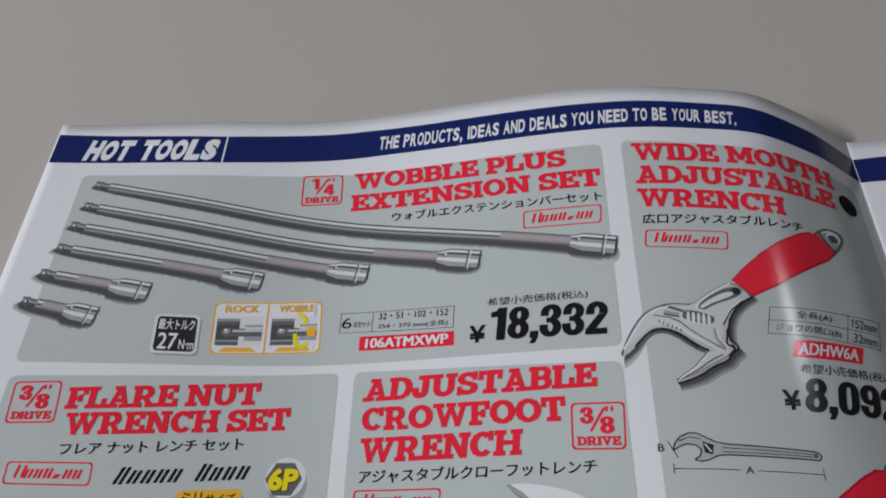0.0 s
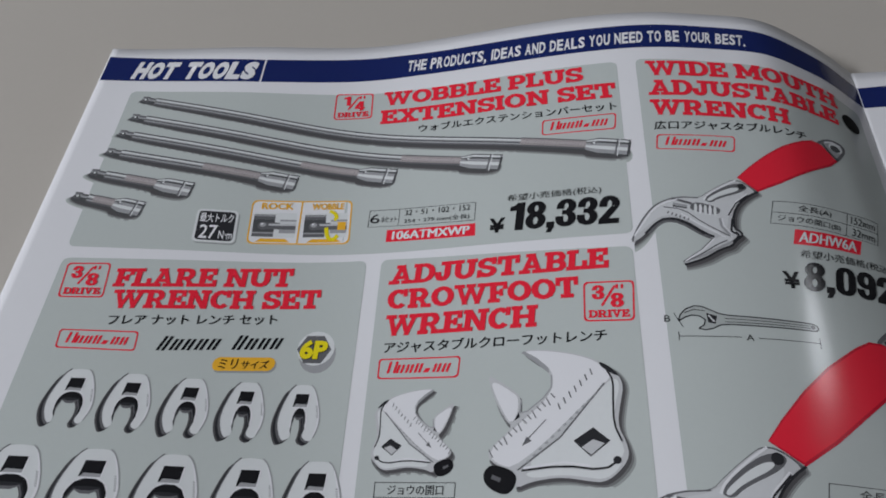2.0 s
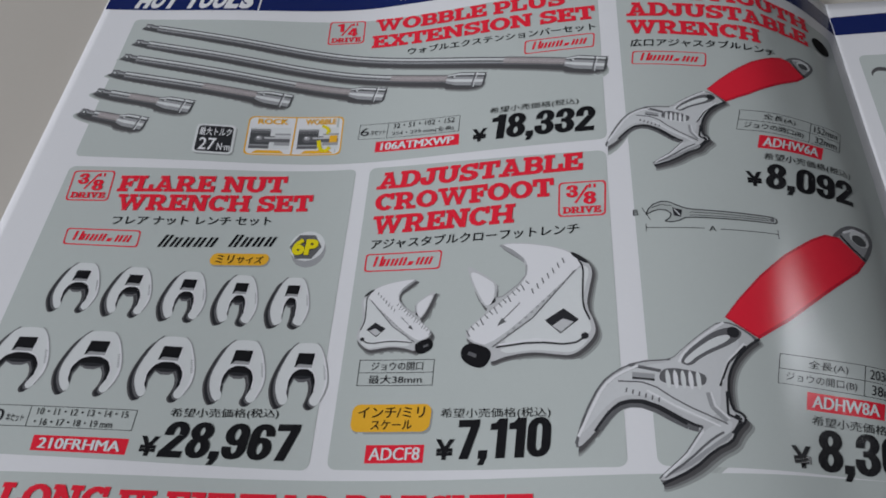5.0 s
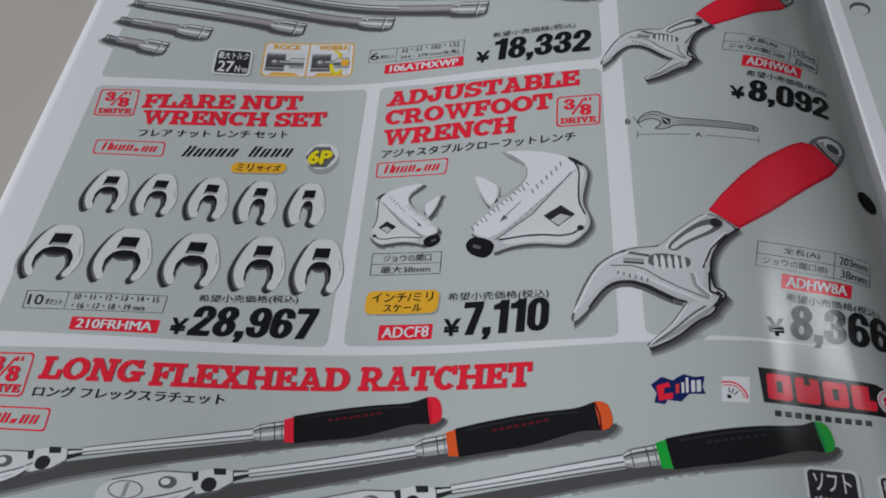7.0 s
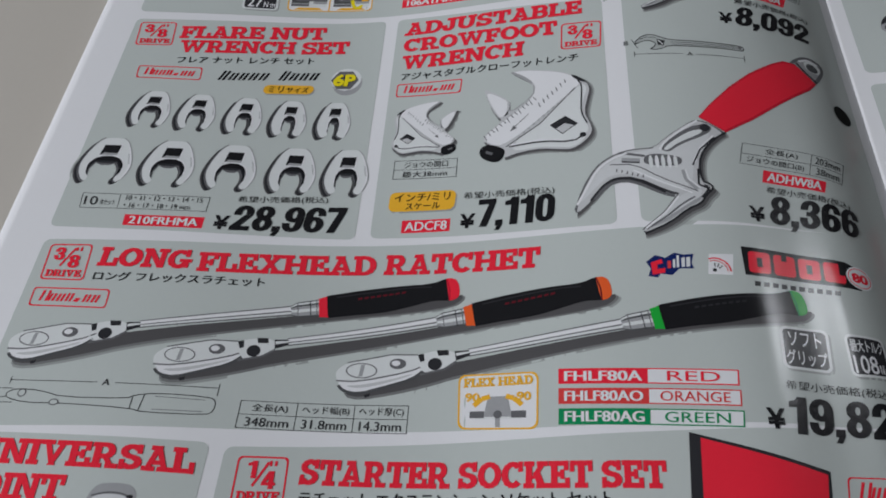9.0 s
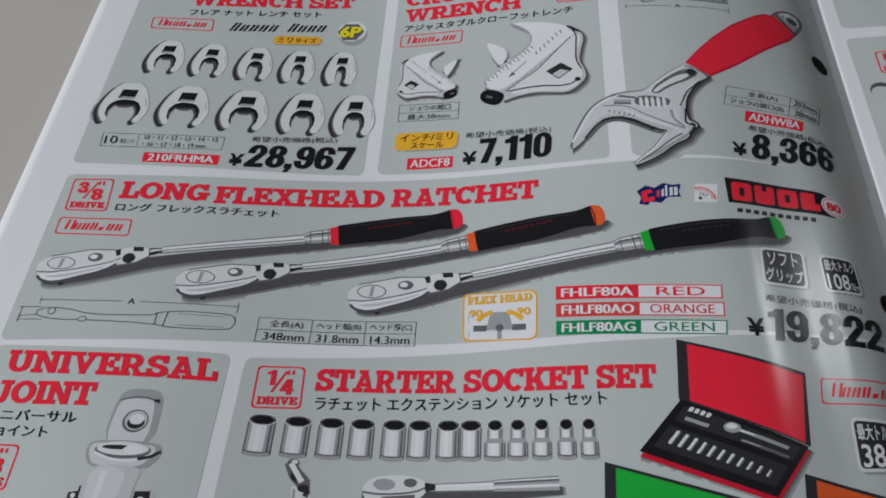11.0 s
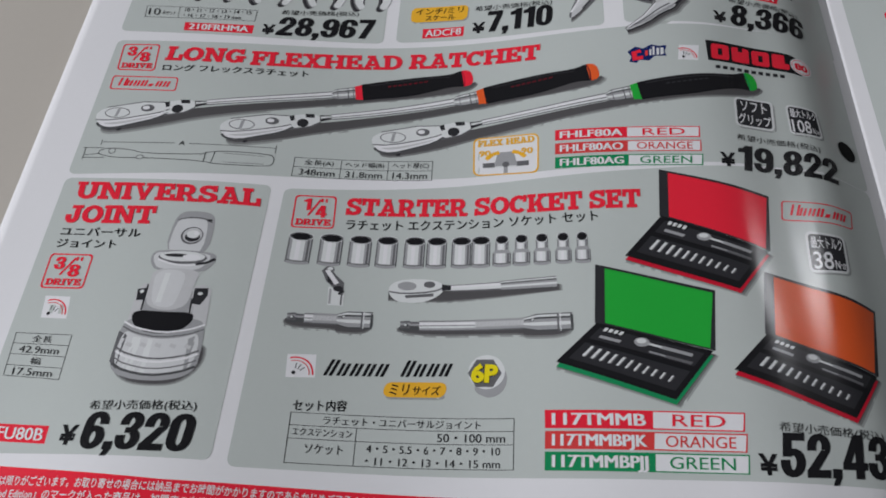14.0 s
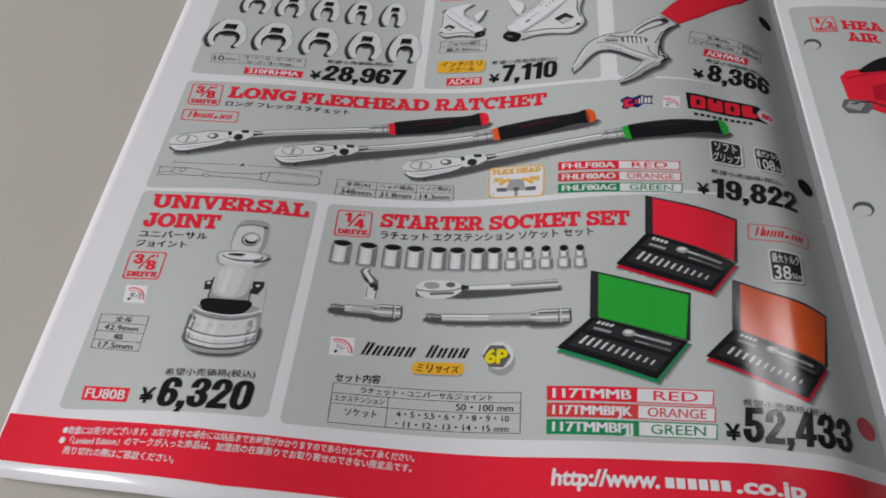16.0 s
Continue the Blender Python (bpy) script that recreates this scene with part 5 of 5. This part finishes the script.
def flex_ratchet(a, b, ring_at, m):
    """A long flexhead ratchet: chrome head and shaft, black grip with coloured ring and cap."""
    art, f = Art(), Frame(a, b)
    L, g = f.long, ring_at
    shadow(art, f((1, -5.5), (16, -5), (30, -3), (g, -2), (L - 4, -3.6), (L, -2), (L, 0), (2, 0)), 1.4, -2.2)
    art.soft(f((0, -1.5), (1.5, -4.6), (5, -6.0), (17, -4.2), (21, -1.5), (20, 1.5), (13, 2.6), (3.5, 2.0), (0.4, 0.6)), SILVER, 0.08)
    art.soft(f((0.2, -2.4), (5, -3.2), (17, -2.4), (20.6, -1.4), (17, -4.2), (5, -6.0), (1.5, -4.6)), WHITE, 0.09)
    art.path(f((0.2, -2.2), (5, -3.1), (17, -2.3), (20.6, -1.2)), 0.35, STEEL, 0.1)
    art.path(f((0.6, -3.4), (1.6, -4.9), (5, -6.1), (11, -5.2), (17, -4.3), (20, -2.6)), 0.7, DARKSHADE, 0.1).path(f((3, 1.9), (13, 2.5), (19, 1.5)), 0.3, STEEL, 0.1)
    art.soft(f((1.5, -3.6), (6, -4.0), (13, -3.5), (18, -2.8), (16, -3.6), (6, -5.0)), PEWTER, 0.095)
    art.soft(f((6.2, -6.4), (7.6, -6.2), (7.4, -7.0), (6.4, -7.1)), CHAR, 0.09)
    art.disc(f((6.0, -0.5))[0], 3.6, STEEL, 0.1, 1.9).disc(f((6.0, -0.5))[0], 3.3, SILVER, 0.11, 1.65)
    art.soft(f((5.2, -1.9), (6.1, -1.9), (6.9, 0.9), (6.0, 0.9)), CHROME, 0.12)
    art.disc(f((14.3, 0.0))[0], 1.9, STEEL, 0.11, 1.3).disc(f((13.9, 0.2))[0], 1.0, WHITE, 0.12, .7)
    art.soft(f((19, -3.4), (24.5, -3.0), (27.5, -1.6), (27.5, 0.9), (24, 1.9), (18.6, 1.5)), SILVER, 0.1)
    art.path(f((19, -3.4), (24.5, -3.0), (27.5, -1.6)), 0.5, STEEL, 0.11)
    art.disc(f((22.6, -1.4))[0], 1.6, CHAR, 0.12, 1.5).soft(f((23.4, 1.9), (26.0, 1.5), (26.0, 0.2), (23.6, 0.5)), CHAR, 0.12).soft(f((19, 1.5), (20.4, 1.6), (20.4, -.2), (19.4, -.4)), CHAR, 0.12)
    art.soft(f((27.4, -1.4), (30.6, -0.8), (30.6, 0.6), (27.4, 1.0)), CHAR, 0.1).soft(f((27.6, -0.3), (30.6, -0.1), (30.6, 0.3), (27.6, 0.5)), SILVER, 0.11)
    strip(art, f, (30.4, g - 7), (1.0, 1.35), ((-1, -.7, STEEL), (-.7, -.25, SILVER), (-.25, 0, STEEL), (0, .75, WHITE), (.75, 1, STEEL)), 0.09)
    strip(art, f, (g - 7, g - 5.4), (1.35, 2.1), CUP, 0.1)
    strip(art, f, (g - 5.4, g), (2.1, 2.3), CUP, 0.1)
    for x, m2 in ((g - 5.4, STEEL), (g - 2.4, CHAR), (g - 0.9, STEEL)):
        art.line(*f((x, -2.0), (x, 2.0)), 0.22, m2, 0.108)
    art.soft(f((g - 0.4, -2.5), (g + 2.2, -3.0), (g + 2.2, 3.0), (g - 0.4, 2.5)), m, 0.11)
    e = L - 3.2
    art.soft(f((g + 1.6, -3.0), (g + 1.8, -3.1), (g + 7, -3.1), (g + 15, -3.6), (g + 21, -3.0), (e - 3, -2.3), (e + 0.6, -3.1), (e + 0.9, -3.0), (e + 0.9, 3.0), (e + 0.6, 3.1), (e - 3, 2.3), (g + 19, 3.2), (g + 9, 3.4), (g + 1.8, 3.1), (g + 1.6, 3.0)), BLACK, 0.12)
    art.path(f((g + 4, 2.3), (g + 12, 2.5), (g + 21, 2.3), (e - 3, 1.5)), 0.35, CHAR, 0.13)
    for i in range(8):
        art.soft(f((g + 9 + i * 1.5, 0.9), (g + 10 + i * 1.5, 0.9), (g + 10.2 + i * 1.5, 1.4), (g + 9.2 + i * 1.5, 1.4)), MAROON if m is not LIME else CHAR, 0.135)
    art.soft(f((e + .6, -3.0), (e + .7, -3.1), (e + 2.3, -3.0), (e + 3.4, -1.8), (e + 3.4, 1.6), (e + 2.3, 2.9), (e + .7, 3.1), (e + .6, 3.0)), m, 0.13)
    art.path(f((e + .7, -3.0), (e + 1.1, 0), (e + .7, 3.0)), 0.35, CRIMSON if m is RED else MAROON if m is ORANGE else GREEN, 0.135)
    art.done("ratchet_picture", page, "printed flexhead ratchet with a black grip")


flex_ratchet((-215.8, -37.3), (-111.6, -19.0), 72.6, RED)
flex_ratchet((-180.4, -39.8), (-77.2, -20.8), 72.2, ORANGE)
flex_ratchet((-138.5, -41.1), (-34.8, -23.5), 71.2, LIME)


def universal_joint():
    """A chrome joint: square tang with a ball, waisted collar, forked yoke round a dark pivot, ribbed base."""
    art = Art()
    shadow(art, [(-190, -111), (-189.6, -104), (-170.6, -104), (-169.6, -110), (-174, -114.6), (-180, -115.4), (-186, -114.6)], 0.6, -0.5)
    art.soft([(-185.2, -82.5), (-184.9, -72), (-183.6, -69.6), (-181.6, -69), (-177.4, -69), (-175.4, -69.8), (-174.4, -72), (-174.4, -82.5)], CHROME, 0.08)
    art.soft([(-184.7, -82.5), (-184.3, -73), (-183.0, -71.4), (-177.8, -71.2), (-176.0, -72.2), (-175.8, -82.5)], BRIGHT, 0.09)
    art.path([(-184.0, -71.8), (-181.0, -70.9), (-177.6, -71.0), (-175.2, -72.2)], 0.35, STEEL, 0.1).disc((-176.0, -71.6), 0.7, CHAR, 0.105, 0.4)
    art.disc((-179.4, -76.4), 2.8, STEEL, 0.11, 2.6).disc((-179.3, -76.3), 2.4, PEWTER, 0.115, 2.2).disc((-179.2, -76.8), 1.9, CHAR, 0.12, 1.4).disc((-179.2, -76.0), 1.6, SILVER, 0.125, 1.2).disc((-178.5, -75.6), 0.6, WHITE, 0.13)
    # collar and its polished seat
    art.soft([(-188.0, -82.0), (-186.4, -80.8), (-173.6, -80.8), (-171.8, -82.2), (-172.4, -84.8), (-174.8, -87.0), (-185.8, -87.0), (-187.8, -84.6)], CHROME, 0.095)
    art.soft([(-187.5, -82.2), (-186.0, -81.3), (-174.4, -81.3), (-173.2, -82.4), (-174.0, -84.4), (-176.0, -86.4), (-185.4, -86.4), (-187.0, -84.4)], BRIGHT, 0.1)
    art.disc((-180.2, -82.8), 6.0, STEEL, 0.11, 1.9).disc((-180.3, -82.5), 5.6, SILVER, 0.115, 1.5).disc((-181.6, -82.3), 3.2, CHAR, 0.12, 0.5).disc((-178.0, -82.7), 2.2, WHITE, 0.125, 0.9)
    art.path([(-186.0, -83.6), (-182.0, -85.0), (-177.6, -85.1), (-174.2, -83.9)], 0.5, WHITE, 0.125).path([(-176.6, -84.6), (-174.0, -84.0), (-172.2, -82.8)], 0.7, CHAR, 0.13)
    # forked yoke and pivot pins
    art.poly([(-187.0, -92), (-174.6, -92), (-174.2, -100), (-187.4, -100)], CHROME, 0.097)
    art.soft([(-189.0, -100.5), (-188.8, -93), (-187.8, -90.4), (-186.2, -90.4), (-186.2, -100)], PEWTER, 0.1).soft([(-175.4, -100), (-175.4, -90.6), (-173.2, -90.2), (-171.2, -91.4), (-170.4, -101)], PEWTER, 0.1)
    art.soft([(-186.4, -86), (-174.6, -86), (-175.6, -90), (-175.9, -95.4), (-178.0, -97.0), (-181.0, -97.5), (-184.0, -97.0), (-186.2, -95.4), (-186.3, -90)], PEWTER, 0.105)
    art.soft([(-185.6, -86.4), (-178.0, -86.4), (-178.4, -92), (-179.2, -96.4), (-181.6, -96.8), (-184.4, -96.0), (-185.4, -92)], BRIGHT, 0.11).path([(-182.6, -87.4), (-182.8, -91), (-183.0, -95.4)], 1.3, SILVER, 0.115)
    art.soft([(-188.8, -92.0), (-186.6, -91.6), (-186.4, -94.8), (-188.4, -95.0)], CHAR, 0.12).disc((-187.6, -92.6), 0.5, SILVER, 0.13)
    art.poly([(-175.2, -91.2), (-172.0, -91.0), (-171.8, -93.0), (-173.0, -95.6), (-175.0, -95.4)], CHAR, 0.12).disc((-173.6, -92.6), 0.6, SILVER, 0.13, 0.4)
    art.path([(-186.6, -90.6), (-186.5, -97.6)], 0.45, CHAR, 0.12).path([(-175.2, -94), (-175.0, -98)], 0.45, CHAR, 0.12)
    # base
    art.soft([(-190.0, -101.0), (-187.4, -99.4), (-174.0, -99.0), (-170.4, -100.2), (-170.0, -110.4), (-171.6, -113.2), (-175.6, -114.6), (-180.2, -115.0), (-185.0, -114.6), (-188.8, -113.2), (-190.4, -110.6)], CHROME, 0.102)
    art.soft([(-189.2, -102.4), (-185.4, -104.2), (-180.2, -104.9), (-175.0, -104.2), (-171.2, -102.4), (-171.0, -110.2), (-173.0, -112.4), (-180.2, -114.0), (-187.6, -112.4), (-189.6, -110.2)], BRIGHT, 0.112)
    art.soft([(-190.2, -103), (-188.0, -104), (-188.4, -112.4), (-190.3, -110.6)], STEEL, 0.113).soft([(-173.6, -104.4), (-170.4, -102.4), (-170.2, -110.4), (-173.0, -112.6)], CHROME, 0.113)
    art.soft([(-186.4, -104.4), (-181.6, -105.0), (-181.6, -113.6), (-187.0, -112.6)], SILVER, 0.114)
    art.soft([(-188.6, -98.6), (-186.8, -97.5), (-181, -97.9), (-175.2, -97.6), (-173.4, -98.6), (-174.6, -101.4), (-177.4, -103.0), (-181.0, -103.6), (-184.8, -103.0), (-187.4, -101.4)], BLACK, 0.118)
    for y, m, w in ((-102.4, WHITE, 0.45), (-103.6, STEEL, 0.3), (-109.0, STEEL, 0.4), (-109.8, WHITE, 0.5), (-111.4, STEEL, 0.3), (-112.9, DARKSHADE, 0.6)):
        art.path([(-189.6, y + 1.8), (-186.6, y + .2), (-180.2, y - .9), (-174.0, y + .2), (-170.6, y + 1.8)], w, m, 0.124)
    for k in range(5):
        art.line((-187.6 + k * 3.4, -106.2), (-186.2 + k * 3.4, -106.6), 0.9, PEWTER, 0.123)
    art.done("joint_picture", page, "printed chrome universal joint")


universal_joint()


def socket(x, foot, w, tall, stepped):
    art = Art()
    art.poly([(x - w * .5 - .4, foot - .6), (x + w * .5 + .3, foot - .6), (x + w * .5 + .3, foot + tall * .4), (x - w * .5 - .3, foot + tall * .4)], SOFTSHADE, 0.04)
    neck = w * (0.72 if stepped else 1.0) / 2
    mid = foot + tall * (0.52 if stepped else 0.7)
    top, half = foot + tall, w / 2
    for lo, hi, m in ((-1, -.88, STEEL), (-.88, -.66, CHROME), (-.66, -.3, SILVER), (-.3, .05, WHITE), (.05, .4, SILVER), (.4, .6, CHROME), (.6, .78, STEEL), (.78, .9, CHROME), (.9, 1, DARKSHADE)):
        art.poly([(x + lo * half, foot), (x + hi * half, foot), (x + hi * half, mid - .6), (x + lo * half, mid - .6)], m, 0.08)
        art.poly([(x + lo * half, mid - .6), (x + hi * half, mid - .6), (x + hi * neck, mid + .4), (x + lo * neck, mid + .4)], CHROME if stepped else m, 0.08)
        art.poly([(x + lo * neck, mid + .4), (x + hi * neck, mid + .4), (x + hi * neck, top - .4), (x + lo * neck, top - .4)], m, 0.08)
    art.disc((x, foot + .1), half * .98, CHROME, 0.085, 0.6).path([(x - half, foot + .9), (x - half * .4, foot + .45), (x + half * .4, foot + .45), (x + half, foot + .9)], 0.3, STEEL, 0.09)
    art.disc((x, top - .4), neck * 1.04, SILVER, 0.09, 1.35).disc((x, top - .4), neck * .98, STEEL, 0.095, 1.2).disc((x, top - .45), neck * .88, BLACK, 0.1, 1.05, 6)
    art.done("socket_picture", page, "printed chrome socket")


for i, x in enumerate((-152.6, -144.9, -137.6, -130.9, -124.0, -118.5, -112.4, -107.6, -102.5, -97.8, -92.9, -87.9, -83.4)):
    socket(x, -82.0 + 0.16 * i - 0.005 * i * i, 6.0 - 0.2 * i, 8.2 - 0.06 * i, i > 7)
art = Art()
art.disc((-144.4, -83.2), 1.3, STEEL, 0.085, 0.9).disc((-144.2, -83.0), 0.7, SILVER, 0.11, 0.5).disc((-141.6, -88.4), 1.2, CHAR, 0.105, 0.8).path([(-143.4, -88.6), (-143.2, -92.6)], 0.5, CHROME, 0.11).path([(-140.6, -89.6), (-140.5, -92.8)], 0.4, STEEL, 0.11)
art.poly([(-146.2, -83.6), (-144.6, -82.4), (-142.6, -84.6), (-140.4, -86.6), (-140.2, -89.4), (-142.4, -88.6), (-144.8, -86.4)], STEEL, 0.08).poly([(-145.4, -83.6), (-144.4, -83.2), (-141.6, -86.8), (-142.6, -87.4)], WHITE, 0.1)
art.poly([(-144.0, -88.0), (-140.0, -89.0), (-139.9, -93.0), (-143.6, -93.0)], SILVER, 0.09).poly([(-141.0, -88.6), (-140.0, -88.9), (-140.4, -90.2), (-141.6, -89.9)], CHAR, 0.1).poly([(-144.6, -85.0), (-143.4, -85.8), (-143.0, -87.4), (-144.4, -86.8)], CHAR, 0.1)
art.done("joint_picture", page, "printed small universal joint")
art, f = Art(), Frame((-129.6, -87.8), (-89.6, -86.0))
shadow(art, f((0, -2), (13, -2.6), (40, -1.6), (40, 0), (0, 0)), 0.6, -1.0)
art.soft(f((0, -1), (2, -3.4), (8, -3.8), (12, -2.2), (14, 0.2), (12, 2.4), (5, 3.0), (.6, 1.8)), SILVER, 0.08).path(f((0.2, -.6), (4, -1.2), (11, -.8), (13.6, .4)), 0.4, STEEL, 0.1).soft(f((4, -1.6), (11, -1.2), (11, -2.0), (4.4, -2.4)), STEEL, 0.1)
art.disc(f((4.6, .9))[0], 2.3, CHROME, 0.1, 1.2).disc(f((10.0, 1.2))[0], 1.4, STEEL, 0.1, .9).soft(f((13, -.6), (15.2, -.4), (15.2, .8), (13, 1.2)), CHAR, 0.1)
strip(art, f, (15, 27), (.9, 1.1), ((-1, -.6, STEEL), (-.6, .2, SILVER), (.2, .8, WHITE), (.8, 1, STEEL)), 0.09)
strip(art, f, (27, 40), (1.3, 1.6), CUP, 0.09)
art.done("ratchet_picture", page, "printed short chrome ratchet")


def case(lid, base, m, edge):
    """An open tool case: coloured lid, black tray with rows of bright sockets."""
    art = Art()
    tl, tr, br, bl = lid
    shadow(art, [bl, br, base[0], base[1]], 0.5, -1.4)
    art.poly([(tl[0] - 0.3, tl[1] + 0.4), (tr[0] + 0.2, tr[1] + 0.3), (br[0] + 0.5, br[1]), (bl[0] - 0.4, bl[1])], CHAR, 0.07)
    art.poly([at(lid, .07, .02), at(lid, .985, .03), at(lid, .975, .97), at(lid, .075, .97)], m, 0.09)
    tray = [bl, br, base[0], base[1]]
    art.poly([(x, y - 1.1) for x, y in tray], edge, 0.07)
    art.poly(tray, BLACK, 0.1)
    art.poly(sub(tray, .06, .08, .95, .36), CHAR, 0.11).poly(sub(tray, .06, .46, .95, .86), CHAR, 0.11)
    for k in range(11):
        u = .13 + k * .072
        v = .5 + .012 * k
        art.poly(sub(tray, u, v, u + .024 - .001 * k, .74), SILVER, 0.13).poly(sub(tray, u + .024 - .001 * k, v, u + .036 - .001 * k, .74), STEEL, 0.13)
    for u0, v0, u1, v1, t in ((.1, .06, .28, .14, SILVER), (.12, .24, .3, .3, CHROME), (.5, .15, .62, .19, SILVER), (.62, .14, .88, .2, CHROME), (.56, .30, .7, .33, CHROME), (.7, .29, .92, .34, STEEL)):
        art.poly(sub(tray, u0, v0, u1, v1), t, 0.13)
    art.disc(at(tray, .45, .17), 1.7, CHROME, 0.13, 1.1).disc(at(tray, .44, .15), 1.1, SILVER, 0.135, .6)
    for k in range(4):
        art.poly(sub(tray, .13 + k * .045, .05, .145 + k * .045, .17), BLACK, 0.14)
    art.done("case_picture", page, "printed open socket case with a coloured lid")


case([(-63.5, -54.9), (-37.4, -61.2), (-40.0, -77.0), (-64.4, -68.2)], [(-48.4, -87.6), (-73.7, -79.3)], RED, CRIMSON)
case([(-80.4, -82.0), (-54.3, -88.5), (-56.3, -103.0), (-81.1, -96.7)], [(-65.3, -114.3), (-90.3, -106.0)], LIME, GREEN)
case([(-41.8, -83.0), (-14.4, -88.4), (-19.0, -105.4), (-44.0, -98.4)], [(-27.0, -115.9), (-52.4, -107.2)], ORANGE, CRIMSON)

# ---- facing page: its print sits a little lower ----
LOWER = -4.4
Art().poly([(0.2, 143.0), (40, 147.5), (120, 150.5), (229.6, 152.3), (229.6, 141.6), (120, 140.6), (40, 138.0), (0.2, 135.0)], NAVY, 0.04).done("header_band", right, "navy band across the page top")
Art().poly(rounded([(4.5, 130.5), (218, 136), (218, 66), (4.5, 66)], 1.8), GREY, 0.045).done("panel", right, "pale grey panel on the facing page", shift=LOWER)
Art().poly(rounded([(4.5, 61.5), (218, 62), (218, -131), (4.5, -128)], 1.8), GREY, 0.045).done("panel", right, "pale grey panel on the facing page", shift=LOWER)
art = Art().ring(rounded([(11, 55), (20, 55), (20, 46), (11, 46)], 1.0), 0.4, RED, 0.09)
art.text("1", (13, 51.2), (14.3, 51.2), (13, 54), RED, 0.05).line((14.3, 49.2), (17.1, 54), 0.5, RED, 0.1).text("2", (16.5, 49.2), (18.9, 49.2), (16.5, 52), RED, 0.05)
art.slab("DRIVE", (12, 46.8), (19.2, 46.8), (12, 48.6), RED)
art.done("drive_badge", right, "red outlined square-drive size badge", shift=LOWER)
Art().slab("HEA", (22, 47.6), (37, 46.6), (22, 52.6), RED).slab("AIR", (22.5, 40.6), (34, 39.8), (22.5, 45.6), RED).done("headline", right, "red slab-serif headline", shift=LOWER)
art = Art().poly([(15.5, 5.5), (15, 21), (18, 24), (34, 27), (60, 30), (60, -4), (30, 0), (22, 4)], RED, 0.08).soft([(20, 22), (26, 28), (34, 33), (60, 36), (60, 28), (34, 25)], BLACK, 0.09).soft([(24, 9), (30, 8), (34, 14), (30, 18), (25, 16)], CRIMSON, 0.1).path([(17, 20), (24, 22), (34, 24.6), (50, 27)], 0.8, CRIMSON, 0.1)
art.poly([(12.5, 6), (14, 9.5), (21, 8.5), (23, 5.5), (20, 2), (14, 2.5)], STEEL, 0.1).poly([(13.6, 5.6), (15.5, 8.4), (20.5, 7.2), (18, 3.4)], CHROME, 0.11).path([(16, 7), (22, 8), (30, 4.2)], 0.8, CHAR, 0.11).disc((33, 19), 2.2, CRIMSON, 0.1)
art.done("tool_picture", right, "printed red and black air tool", shift=LOWER)
art = Art().soft([(13, 83), (13.5, 88), (18, 92), (30, 94), (60, 95), (60, 80), (22, 80)], CHAR, 0.08).disc((15.5, 84.5), 2.6, CHROME, 0.1, 2.2).disc((15.5, 84.5), 1.6, DARKSHADE, 0.11, 1.3).path([(18, 90.5), (30, 92.5), (45, 93)], 0.7, STEEL, 0.1)
art.done("tool_picture", right, "printed dark tool with a chrome end", shift=LOWER)
# Flat discs: a dark crescent paints the shade under each hole's upper rim.
for y in (122.4, 39.4, -39.4, -119.5):
    Art().disc((9.4, y), 3.0, DEEPSHADE, 0.17).disc((9.1, y - 0.8), 2.5, GREY, 0.19, 2.2).done("punch_hole", right, "flat discs with a punched hole's rim shade painted in", shift=LOWER)

# ---- ceiling lamps: unseen housings added over the two lights ----
for lx, ly, sx, sy, watts in LAMPS:
    lamp = tagged(new("unseen_lamp"), "unseen rectangular lamp added under the ceiling", "ceiling lamp", group="ceiling lamps")
    lamp.location = (lx, ly, CEILING)
    bm = bmesh.new()
    box(bm, -sx / 2 - 0.03, sx / 2 + 0.03, -sy / 2 - 0.03, sy / 2 + 0.03, -0.05, 0.0)
    link("housing", bm, [LAMPBODY], lamp)
